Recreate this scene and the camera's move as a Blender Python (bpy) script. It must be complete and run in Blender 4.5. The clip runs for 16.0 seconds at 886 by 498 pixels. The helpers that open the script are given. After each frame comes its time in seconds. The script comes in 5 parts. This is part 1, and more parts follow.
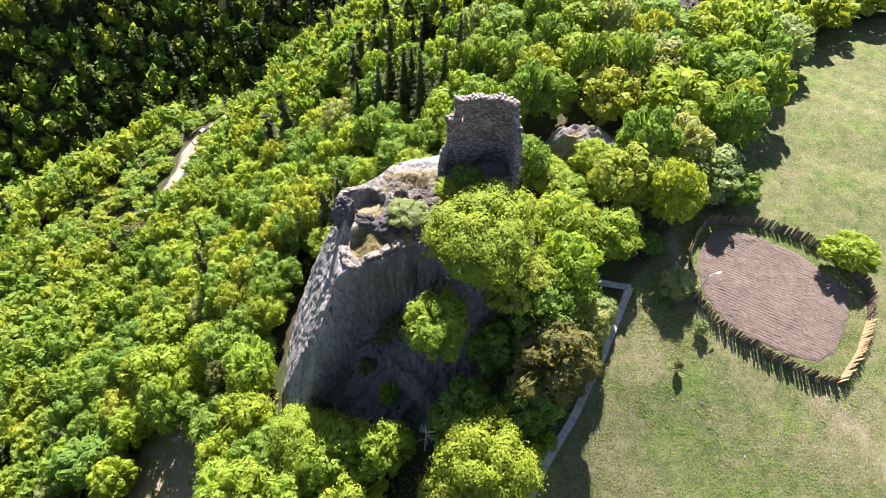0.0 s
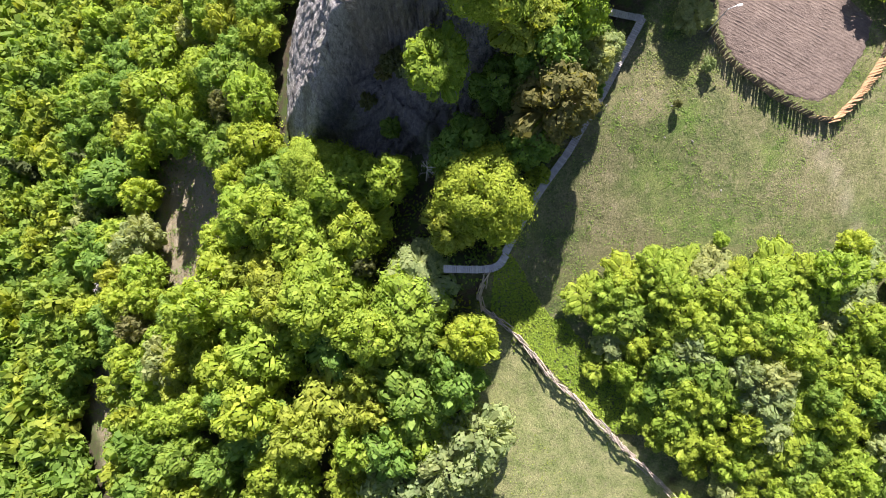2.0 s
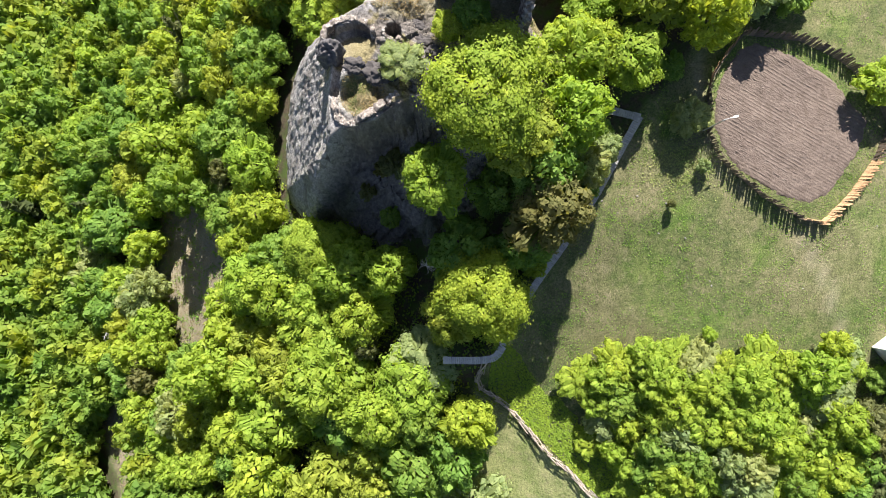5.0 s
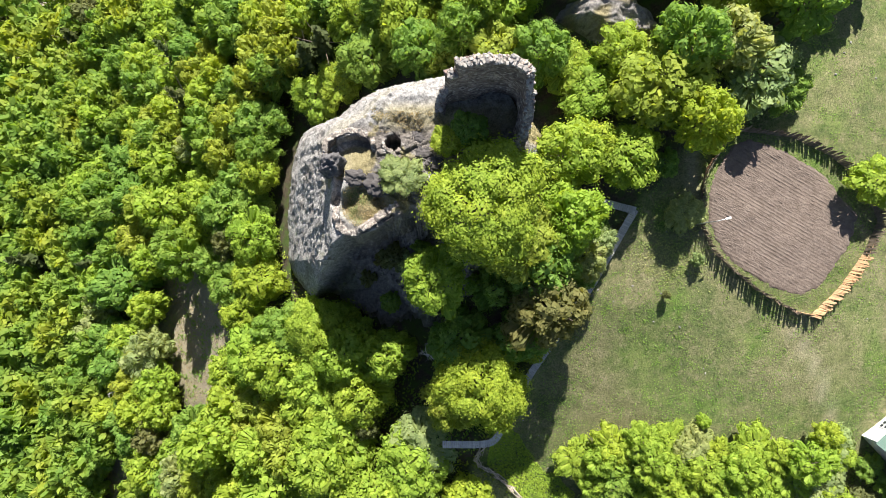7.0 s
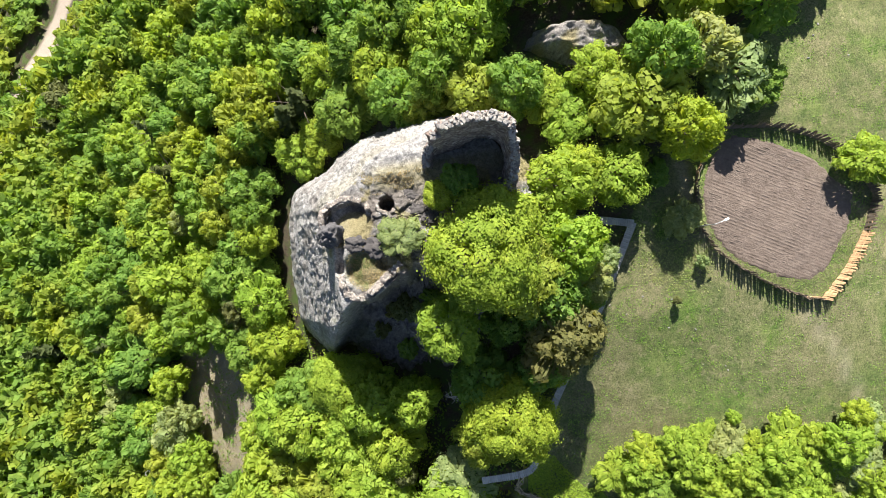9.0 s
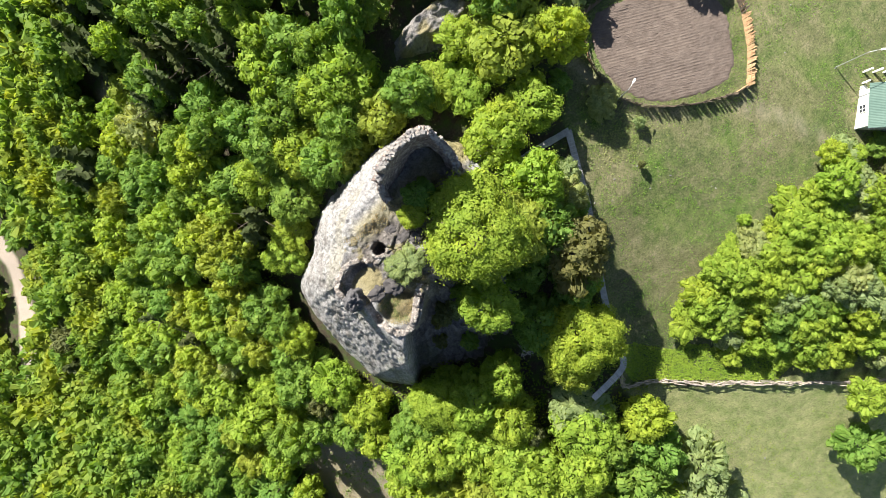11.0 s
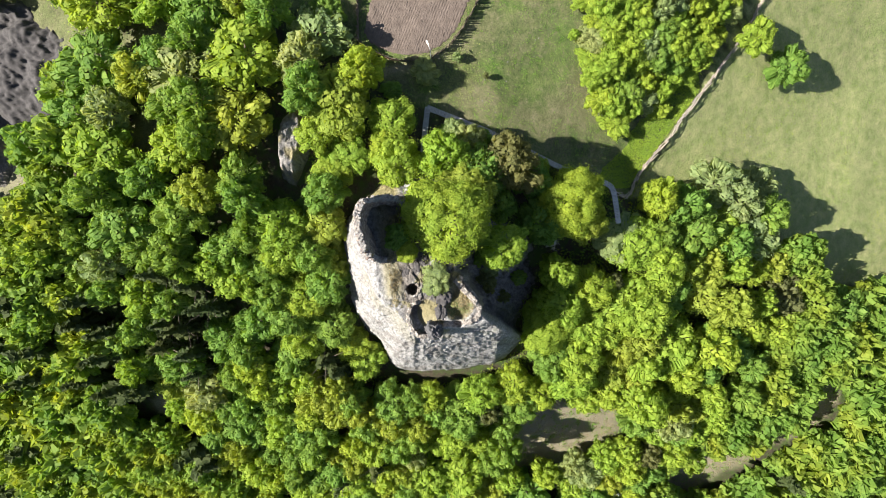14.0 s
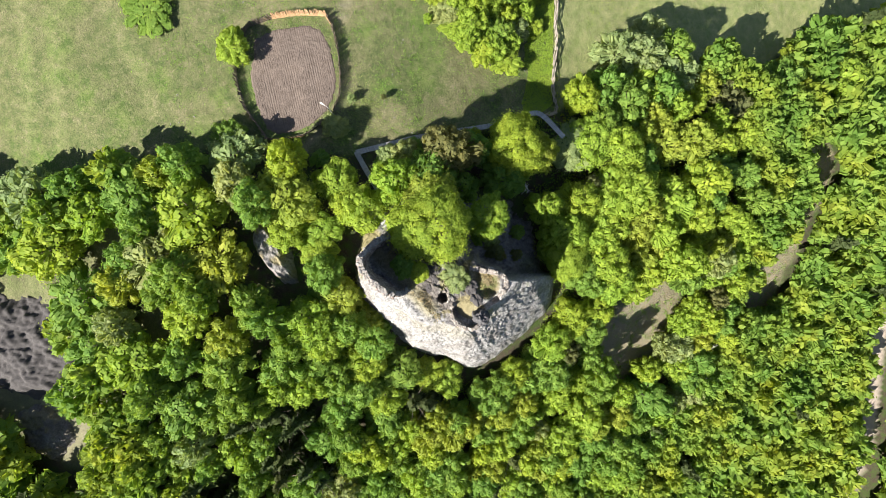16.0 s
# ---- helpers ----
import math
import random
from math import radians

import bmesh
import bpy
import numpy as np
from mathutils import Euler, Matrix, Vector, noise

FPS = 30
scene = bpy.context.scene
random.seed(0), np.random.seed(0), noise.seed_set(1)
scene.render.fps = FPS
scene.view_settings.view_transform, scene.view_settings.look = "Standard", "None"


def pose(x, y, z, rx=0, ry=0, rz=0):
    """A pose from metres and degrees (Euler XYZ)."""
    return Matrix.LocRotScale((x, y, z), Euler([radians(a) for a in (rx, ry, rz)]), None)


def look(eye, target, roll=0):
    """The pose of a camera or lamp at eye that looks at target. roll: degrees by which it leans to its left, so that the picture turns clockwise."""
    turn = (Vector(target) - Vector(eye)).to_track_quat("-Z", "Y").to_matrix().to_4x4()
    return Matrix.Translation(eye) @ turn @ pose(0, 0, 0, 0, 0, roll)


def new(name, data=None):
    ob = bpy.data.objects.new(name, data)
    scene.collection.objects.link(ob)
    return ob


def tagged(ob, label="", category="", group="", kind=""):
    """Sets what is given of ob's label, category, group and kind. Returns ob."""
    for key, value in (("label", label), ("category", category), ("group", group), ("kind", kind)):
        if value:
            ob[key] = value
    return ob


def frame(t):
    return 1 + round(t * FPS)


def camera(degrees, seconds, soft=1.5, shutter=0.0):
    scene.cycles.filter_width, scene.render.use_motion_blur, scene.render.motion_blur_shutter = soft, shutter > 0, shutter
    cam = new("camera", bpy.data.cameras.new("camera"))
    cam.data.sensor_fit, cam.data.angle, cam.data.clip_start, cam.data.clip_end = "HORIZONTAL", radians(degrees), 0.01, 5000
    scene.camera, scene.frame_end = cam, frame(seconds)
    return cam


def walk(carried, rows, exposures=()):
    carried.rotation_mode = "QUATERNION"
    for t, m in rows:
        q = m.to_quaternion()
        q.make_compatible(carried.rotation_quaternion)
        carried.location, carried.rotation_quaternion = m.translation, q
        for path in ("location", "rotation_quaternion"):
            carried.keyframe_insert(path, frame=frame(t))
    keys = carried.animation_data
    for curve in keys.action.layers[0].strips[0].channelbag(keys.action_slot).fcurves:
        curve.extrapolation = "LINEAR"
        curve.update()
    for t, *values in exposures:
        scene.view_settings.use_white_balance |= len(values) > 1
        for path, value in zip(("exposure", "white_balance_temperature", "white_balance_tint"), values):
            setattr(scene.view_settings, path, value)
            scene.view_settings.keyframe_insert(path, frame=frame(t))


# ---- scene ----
EXPOSURE = 1.6
cam = camera(74.39, 16.0, 0.75)
# seconds, eye, turn
PATH = [
    (0, 0.06, -0.04, 65.96, 35.10, -0.11, 0.04),
    (0.5, 0.01, -0.42, 66.00, 21.96, -0.14, 0.18),
    (1, 0.09, 0.12, 66.81, 14.01, -0.08, 0.24),
    (1.5, 0.09, 1.45, 67.94, 9.24, -0.07, 0.24),
    (2, 0.20, 3.20, 68.83, 6.52, -0.03, 0.30),
    (2.5, 0.20, 5.73, 69.48, 4.76, -0.03, 0.28),
    (3, 0.21, 8.63, 70.11, 3.67, -0.03, 0.24),
    (3.5, 0.19, 11.75, 70.68, 2.84, -0.02, 0.15),
    (4, 0.07, 14.90, 71.29, 2.24, -0.12, 0.10),
    (6.5, 0.25, 29.99, 73.78, 1.22, -0.07, -0.06),
    (7, 0.22, 32.92, 74.17, 1.12, -0.11, -0.08),
    (7.5, 0.26, 35.71, 74.53, 1.01, -0.06, -0.12),
    (8, 0.29, 37.56, 74.71, 0.98, -0.02, -0.12),
    (8.5, 0.29, 38.55, 74.81, 0.93, 0.02, -0.62),
    (9, 0.29, 38.66, 74.91, 0.90, 0.21, -9.48),
    (11.5, 1.28, 40.09, 85.77, -0.57, 0.33, -53.48),
    (12, 1.20, 40.11, 88.67, -0.54, 0.18, -62.48),
    (12.5, 1.03, 40.07, 91.48, -0.42, 0.08, -71.45),
    (13, 0.73, 40.04, 94.24, -0.25, 0.01, -80.41),
    (13.5, 0.56, 40.02, 97.04, -0.16, -0.01, -89.42),
    (14, 0.49, 40.01, 99.86, -0.09, -0.01, -98.38),
    (14.5, 0.66, 40.19, 102.44, -0.09, -0.11, -106.80),
    (15, 0.48, 40.50, 104.84, 0.15, -0.19, -115.82),
    (15.5, 0.30, 40.63, 106.31, 0.34, -0.16, -124.79),
    (16, 0.33, 40.58, 107.06, 0.43, -0.10, -133.77),
]
walk(cam, [(t, pose(*row)) for t, *row in PATH], [(0.0, EXPOSURE + 0.36, 6500, 21), (0.6, EXPOSURE + 0.27, 6500, 23), (2.0, EXPOSURE + 0.16, 6500, 22), (4.0, EXPOSURE + 0.11, 6500, 16), (6.5, EXPOSURE + 0.04, 6500, 11), (9.0, EXPOSURE + 0.02, 6500, 10), (12.0, EXPOSURE - 0.05, 6500, 9), (16.0, EXPOSURE - 0.06, 6500, 10)])

# ---------------------------------------------------------------- light
SUN = Vector((0.07, 1.0, 0.85)).normalized()
world = bpy.data.worlds.new("sky")
scene.world = world
world.use_nodes = True
wn = world.node_tree.nodes
sky = wn.new("ShaderNodeTexSky")
sky.sky_type = "NISHITA"
sky.sun_disc = False
sky.sun_elevation = math.asin(SUN.z)
sky.sun_rotation = math.atan2(SUN.x, SUN.y)
world.node_tree.links.new(sky.outputs[0], wn["Background"].inputs[0])
wn["Background"].inputs[1].default_value = 0.05
sun_data = bpy.data.lights.new("sun", "SUN")
sun_data.energy = 5.0
sun_data.angle = radians(0.5)
sun_data.color = (1.0, 0.95, 0.86)
sun = new("sun", sun_data)
sun.matrix_world = look(SUN * 200, (0, 0, 0))


# ---------------------------------------------------------------- node helpers
def mat_new(name):
    m = bpy.data.materials.new(name)
    m.use_nodes = True
    nt = m.node_tree
    return m, nt, nt.nodes["Principled BSDF"]


def nd(nt, kind, **values):
    n = nt.nodes.new(kind)
    for key, v in values.items():
        if isinstance(v, bpy.types.NodeSocket):
            nt.links.new(v, n.inputs[key])
        else:
            n.inputs[key].default_value = v
    return n


def noise_tex(nt, vec, scale, detail=4.0, rough=0.55, dist=0.0):
    n = nt.nodes.new("ShaderNodeTexNoise")
    nt.links.new(vec, n.inputs["Vector"])
    n.inputs["Scale"].default_value = scale
    n.inputs["Detail"].default_value = detail
    n.inputs["Roughness"].default_value = rough
    n.inputs["Distortion"].default_value = dist
    return n.outputs["Fac"]


def ramp(nt, fac, stops):
    r = nt.nodes.new("ShaderNodeValToRGB")
    nt.links.new(fac, r.inputs[0])
    el = r.color_ramp.elements
    el[0].position, el[0].color = stops[0][0], (*stops[0][1], 1)
    el[1].position, el[1].color = stops[-1][0], (*stops[-1][1], 1)
    for p, c in stops[1:-1]:
        e = el.new(p)
        e.color = (*c, 1)
    return r.outputs[0]


def mix(nt, fac, a, b, mode="MIX"):
    n = nt.nodes.new("ShaderNodeMix")
    n.data_type, n.blend_type = "RGBA", mode
    for slot, v in ((0, fac), (6, a), (7, b)):
        if isinstance(v, bpy.types.NodeSocket):
            nt.links.new(v, n.inputs[slot])
        elif slot == 0:
            n.inputs[0].default_value = v
        else:
            n.inputs[slot].default_value = (*v, 1)
    return n.outputs[2]


def level(nt, v, lo, hi):
    n = nt.nodes.new("ShaderNodeMapRange")
    nt.links.new(v, n.inputs[0])
    n.inputs[1].default_value, n.inputs[2].default_value = lo, hi
    return n.outputs[0]


def bump(nt, bsdf, height, strength, dist):
    b = nt.nodes.new("ShaderNodeBump")
    b.inputs["Strength"].default_value, b.inputs["Distance"].default_value = strength, dist
    nt.links.new(height, b.inputs["Height"])
    nt.links.new(b.outputs[0], bsdf.inputs["Normal"])


def coords(nt):
    return nt.nodes.new("ShaderNodeNewGeometry").outputs["Position"]


def attr(nt, name):
    a = nt.nodes.new("ShaderNodeAttribute")
    a.attribute_name = name
    return a.outputs["Fac"]


# ---------------------------------------------------------------- materials
def leaf_material(name, dark, mid, light, random_tree=0.5, patch=0.0):
    m, nt, b = mat_new(name)
    geo = nt.nodes.new("ShaderNodeNewGeometry")
    info = nt.nodes.new("ShaderNodeObjectInfo")
    dark, mid, light = [tuple(k_ * c_ for k_, c_ in zip((1.22, 1.10, 1.75), e_)) for e_ in (dark, mid, light)]
    dark, light = [tuple(0.52 * m_ + 0.48 * e_ for m_, e_ in zip(mid, end)) for end in (dark, light)]
    leafc = ramp(nt, geo.outputs["Random Per Island"], [(0.0, dark), (0.5, mid), (1.0, light)])
    tint = ramp(nt, info.outputs["Random"], [(0.0, (0.80, 0.95, 0.95)), (0.5, (1, 1, 1)), (1.0, (1.22, 1.04, 0.8))])
    c = mix(nt, random_tree, leafc, tint, "MULTIPLY")
    big = noise_tex(nt, geo.outputs["Position"], 0.35, 2.0)
    c = mix(nt, 0.45, c, ramp(nt, big, [(0.3, (0.72, 0.82, 0.8)), (0.7, (1.2, 1.08, 0.85))]), "MULTIPLY")
    if patch:
        far = noise_tex(nt, geo.outputs["Position"], 0.10, 1.0)
        c = mix(nt, patch, c, ramp(nt, far, [(0.35, (0.62, 0.8, 0.9)), (0.5, (1, 1, 1)), (0.68, (1.4, 1.08, 0.7))]), "MULTIPLY")
    fine = noise_tex(nt, geo.outputs["Position"], 5.5, 3.0, 0.7)
    c = mix(nt, 0.55, c, ramp(nt, fine, [(0.32, (0.62, 0.66, 0.62)), (0.5, (1, 1, 1)), (0.7, (1.3, 1.22, 1.15))]), "MULTIPLY")
    nt.links.new(c, b.inputs["Base Color"])
    bump(nt, b, fine, 0.5, 0.15)
    b.inputs["Roughness"].default_value = 0.6
    b.inputs["Specular IOR Level"].default_value = 0.15
    tr = nt.nodes.new("ShaderNodeBsdfTranslucent")
    nt.links.new(mix(nt, 1.0, c, (1.55, 1.45, 0.75), "MULTIPLY"), tr.inputs[0])
    mx = nt.nodes.new("ShaderNodeMixShader")
    mx.inputs[0].default_value = 0.47
    nt.links.new(b.outputs[0], mx.inputs[1])
    nt.links.new(tr.outputs[0], mx.inputs[2])
    nt.links.new(mx.outputs[0], nt.nodes["Material Output"].inputs[0])
    return m


LEAF = {
    "lime": leaf_material("leaf_lime", (0.115, 0.20, 0.018), (0.20, 0.315, 0.028), (0.32, 0.435, 0.05)),
    "green": leaf_material("leaf_green", (0.075, 0.16, 0.02), (0.135, 0.25, 0.032), (0.22, 0.34, 0.05)),
    "yellow": leaf_material("leaf_yellow", (0.15, 0.205, 0.022), (0.222, 0.303, 0.032), (0.32, 0.40, 0.05), 0.3),
    "olive": leaf_material("leaf_olive", (0.075, 0.095, 0.026), (0.115, 0.14, 0.036), (0.17, 0.19, 0.055)),
    "grey": leaf_material("leaf_grey", (0.13, 0.195, 0.055), (0.205, 0.285, 0.078), (0.30, 0.38, 0.12)),
    "conifer": leaf_material("needle", (0.035, 0.055, 0.014), (0.058, 0.086, 0.02), (0.09, 0.12, 0.03)),
    "mixed": leaf_material("leaf_mixed", (0.09, 0.175, 0.018), (0.155, 0.258, 0.028), (0.25, 0.36, 0.05), 0.0, 0.7),
}


def simple(name, col, rough=0.8, var=0.25, scale=4.0, metal=0.0, bmp=0.0, per_object=0.0):
    m, nt, b = mat_new(name)
    pos = coords(nt)
    f = noise_tex(nt, pos, scale, 5.0, 0.6)
    lo, hi = [tuple(max(0.0, c * (1 + s * var)) for c in col) for s in (-1, 1)]
    c = ramp(nt, f, [(0.3, lo), (0.7, hi)])
    f2 = noise_tex(nt, pos, scale * 7, 3.0)
    c = mix(nt, 0.35, c, ramp(nt, f2, [(0.3, (0.72, 0.72, 0.72)), (0.7, (1.2, 1.2, 1.2))]), "MULTIPLY")
    if per_object:
        info = nt.nodes.new("ShaderNodeObjectInfo")
        c = mix(nt, per_object, c, ramp(nt, info.outputs["Random"], [(0.0, (0.55, 0.55, 0.58)), (0.5, (1, 1, 1)), (1.0, (1.35, 1.28, 1.18))]), "MULTIPLY")
    nt.links.new(c, b.inputs["Base Color"])
    b.inputs["Roughness"].default_value = rough
    b.inputs["Metallic"].default_value = metal
    if bmp:
        bump(nt, b, f2, 0.6, bmp)
    return m


BARK = simple("bark", (0.11, 0.085, 0.065), 0.9, 0.3, 3.0, bmp=0.02)
DEADWOOD = simple("dead_wood", (0.46, 0.43, 0.40), 0.85, 0.2, 3.0)
PALE_WOOD = simple("fresh_wood", (0.44, 0.275, 0.15), 0.8, 0.2, 3.0, bmp=0.01, per_object=0.5)
OLD_WOOD = simple("weathered_wood", (0.13, 0.10, 0.075), 0.85, 0.25, 3.0, bmp=0.01, per_object=0.6)
GREY_WOOD = simple("grey_boards", (0.36, 0.35, 0.335), 0.85, 0.15, 3.0, bmp=0.01, per_object=0.4)
RAIL_WOOD = simple("rail_wood", (0.36, 0.31, 0.26), 0.85, 0.25, 3.0, bmp=0.01, per_object=0.5)
STONE = simple("loose_stone", (0.25, 0.235, 0.22), 0.9, 0.35, 1.6, bmp=0.03, per_object=0.9)
METAL = simple("galvanised_metal", (0.55, 0.56, 0.57), 0.45, 0.1, 2.0, metal=0.6)
WHITE = simple("white_plaster", (0.78, 0.77, 0.74), 0.8, 0.05, 1.5)
LAMP_WHITE = simple("lamp_head_white", (0.8, 0.8, 0.78), 0.5, 0.03, 2.0)


def ground_material():
    m, nt, b = mat_new("meadow_and_forest_floor")
    pos = coords(nt)
    n1 = noise_tex(nt, pos, 0.12, 4.0, 0.6)
    n2 = noise_tex(nt, pos, 0.55, 5.0, 0.65)
    n3 = noise_tex(nt, pos, 4.0, 4.0, 0.7)
    n4 = noise_tex(nt, pos, 14.0, 3.0, 0.7)
    grass = ramp(nt, n2, [(0.30, (0.066, 0.092, 0.034)), (0.45, (0.094, 0.114, 0.046)), (0.57, (0.120, 0.130, 0.060)), (0.72, (0.158, 0.152, 0.086))])
    grass = mix(nt, level(nt, n1, 0.50, 0.68), grass, ramp(nt, n2, [(0.35, (0.06, 0.11, 0.022)), (0.65, (0.12, 0.165, 0.045))]))
    dryness = attr(nt, "dry")
    grass = mix(nt, dryness, grass, ramp(nt, n2, [(0.35, (0.135, 0.122, 0.068)), (0.65, (0.22, 0.192, 0.125))]))
    lush = attr(nt, "lush")
    grass = mix(nt, lush, grass, ramp(nt, n2, [(0.35, (0.20, 0.245, 0.09)), (0.65, (0.33, 0.335, 0.165))]))
    n5 = noise_tex(nt, pos, 1.5, 6.0, 0.75, 0.4)
    bare = level(nt, n5, 0.52, 0.62)
    grass = mix(nt, mix(nt, 0.42, (0, 0, 0), bare), grass, ramp(nt, n3, [(0.3, (0.15, 0.125, 0.085)), (0.7, (0.26, 0.225, 0.165))]))
    grass = mix(nt, 0.9, grass, ramp(nt, n3, [(0.30, (0.35, 0.42, 0.30)), (0.47, (1, 1, 1)), (0.70, (1.45, 1.4, 1.35))]), "MULTIPLY")
    grass = mix(nt, 0.75, grass, ramp(nt, n4, [(0.32, (0.38, 0.44, 0.34)), (0.66, (1.5, 1.46, 1.42))]), "MULTIPLY")
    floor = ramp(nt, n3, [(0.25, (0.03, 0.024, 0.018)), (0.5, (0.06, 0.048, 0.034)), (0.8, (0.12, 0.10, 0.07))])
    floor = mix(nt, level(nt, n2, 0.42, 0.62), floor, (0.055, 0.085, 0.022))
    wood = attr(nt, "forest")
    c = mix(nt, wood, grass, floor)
    dirt = ramp(nt, n3, [(0.25, (0.25, 0.20, 0.16)), (0.75, (0.44, 0.38, 0.32))])
    c = mix(nt, attr(nt, "dirt"), c, dirt)
    nt.links.new(c, b.inputs["Base Color"])
    b.inputs["Roughness"].default_value = 0.95
    b.inputs["Specular IOR Level"].default_value = 0.15
    add = nd(nt, "ShaderNodeMath", **{})
    nt.links.new(n3, add.inputs[0])
    nt.links.new(n4, add.inputs[1])
    bump(nt, b, add.outputs[0], 0.9, 0.12)
    return m


def rock_material():
    m, nt, b = mat_new("pale_lichened_volcanic_rock")
    pos = coords(nt)
    stretch = nt.nodes.new("ShaderNodeMapping")
    nt.links.new(pos, stretch.inputs[0])
    stretch.inputs["Scale"].default_value = (1.0, 1.0, 0.3)
    sv = stretch.outputs[0]
    n1 = noise_tex(nt, pos, 0.22, 5.0, 0.6)
    n2 = noise_tex(nt, sv, 2.4, 9.0, 0.74, 0.6)
    n3 = noise_tex(nt, pos, 6.0, 6.0, 0.8)
    base = ramp(nt, n2, [(0.31, (0.085, 0.083, 0.085)), (0.40, (0.20, 0.194, 0.193)), (0.49, (0.31, 0.300, 0.293)), (0.62, (0.46, 0.446, 0.433))])
    base = mix(nt, level(nt, n1, 0.62, 0.85), base, (0.30, 0.255, 0.215))
    vor = nt.nodes.new("ShaderNodeTexVoronoi")
    vor.feature = "DISTANCE_TO_EDGE"
    nt.links.new(sv, vor.inputs["Vector"])
    vor.inputs["Scale"].default_value = 1.5
    vor.inputs["Randomness"].default_value = 1.0
    crack = ramp(nt, vor.outputs["Distance"], [(0.0, (0.25, 0.24, 0.24)), (0.07, (1, 1, 1))])
    base = mix(nt, level(nt, n1, 0.35, 0.65), base, mix(nt, 0.45, base, crack, "MULTIPLY"))
    # top: dark crest rock, plus shade painted into the south side and northern outcrop
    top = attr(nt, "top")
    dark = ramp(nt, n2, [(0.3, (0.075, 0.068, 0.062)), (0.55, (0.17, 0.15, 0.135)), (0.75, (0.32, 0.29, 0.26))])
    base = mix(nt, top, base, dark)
    turf = ramp(nt, n3, [(0.3, (0.13, 0.125, 0.045)), (0.5, (0.22, 0.19, 0.09)), (0.75, (0.34, 0.28, 0.16))])
    base = mix(nt, attr(nt, "turf"), base, turf)
    base = mix(nt, attr(nt, "green"), base, ramp(nt, n3, [(0.3, (0.07, 0.11, 0.02)), (0.7, (0.17, 0.21, 0.06))]))
    base = mix(nt, 0.85, base, ramp(nt, n3, [(0.32, (0.58, 0.58, 0.59)), (0.5, (1, 1, 1)), (0.68, (1.25, 1.25, 1.24))]), "MULTIPLY")
    nt.links.new(base, b.inputs["Base Color"])
    b.inputs["Roughness"].default_value = 0.92
    b.inputs["Specular IOR Level"].default_value = 0.2
    add = nt.nodes.new("ShaderNodeMath")
    nt.links.new(n2, add.inputs[0])
    nt.links.new(n3, add.inputs[1])
    bump(nt, b, add.outputs[0], 1.0, 0.20)
    return m


def masonry_material():
    m, nt, b = mat_new("dark_rubble_masonry")
    pos = coords(nt)
    vor = nt.nodes.new("ShaderNodeTexVoronoi")
    st = nt.nodes.new("ShaderNodeMapping")
    nt.links.new(pos, st.inputs[0])
    st.inputs["Scale"].default_value = (1.0, 1.0, 1.8)
    nt.links.new(st.outputs[0], vor.inputs["Vector"])
    vor.inputs["Scale"].default_value = 2.6
    edge = nt.nodes.new("ShaderNodeTexVoronoi")
    edge.feature = "DISTANCE_TO_EDGE"
    nt.links.new(st.outputs[0], edge.inputs["Vector"])
    edge.inputs["Scale"].default_value = 2.6
    n2 = noise_tex(nt, pos, 0.8, 5.0, 0.6)
    sep = nt.nodes.new("ShaderNodeSeparateColor")
    nt.links.new(vor.outputs["Color"], sep.inputs[0])
    stone = ramp(nt, sep.outputs[0], [(0.0, (0.12, 0.09, 0.085)), (0.4, (0.23, 0.175, 0.155)), (0.7, (0.32, 0.26, 0.23)), (1.0, (0.46, 0.41, 0.37))])
    stone = mix(nt, 0.5, stone, ramp(nt, n2, [(0.3, (0.6, 0.58, 0.6)), (0.7, (1.3, 1.25, 1.2))]), "MULTIPLY")
    c = mix(nt, level(nt, edge.outputs["Distance"], 0.09, 0.02), stone, (0.20, 0.175, 0.155))
    nt.links.new(c, b.inputs["Base Color"])
    b.inputs["Roughness"].default_value = 0.95
    b.inputs["Specular IOR Level"].default_value = 0.15
    bump(nt, b, level(nt, edge.outputs["Distance"], 0.0, 0.12), 0.9, 0.08)
    return m


def soil_material():
    m, nt, b = mat_new("tilled_soil")
    pos = coords(nt)
    n2 = noise_tex(nt, pos, 1.0, 5.0, 0.65)
    n3 = noise_tex(nt, pos, 9.0, 4.0, 0.7)
    c = ramp(nt, n2, [(0.3, (0.095, 0.073, 0.061)), (0.7, (0.158, 0.125, 0.106))])
    c = mix(nt, 0.6, c, ramp(nt, n3, [(0.25, (0.55, 0.52, 0.5)), (0.75, (1.35, 1.33, 1.3))]), "MULTIPLY")
    nt.links.new(c, b.inputs["Base Color"])
    b.inputs["Roughness"].default_value = 1.0
    sine = nt.nodes.new("ShaderNodeMath")
    sine.operation = "SINE"
    nt.links.new(attr(nt, "across"), sine.inputs[0])
    both = nt.nodes.new("ShaderNodeMath")
    both.operation = "MULTIPLY_ADD"
    nt.links.new(sine.outputs[0], both.inputs[0])
    both.inputs[1].default_value = 0.09
    nt.links.new(n3, both.inputs[2])
    bump(nt, b, both.outputs[0], 1.0, 0.10)
    return m


GROUND, ROCK, MASONRY, SOIL = ground_material(), rock_material(), masonry_material(), soil_material()


# ---------------------------------------------------------------- mesh helpers
def link(name, me, material, parent=None, label=""):
    ob = new(name, me)
    if material and not me.materials:
        me.materials.append(material)
    if parent:
        ob.parent = parent
    if label:
        tagged(ob, label)
    return ob


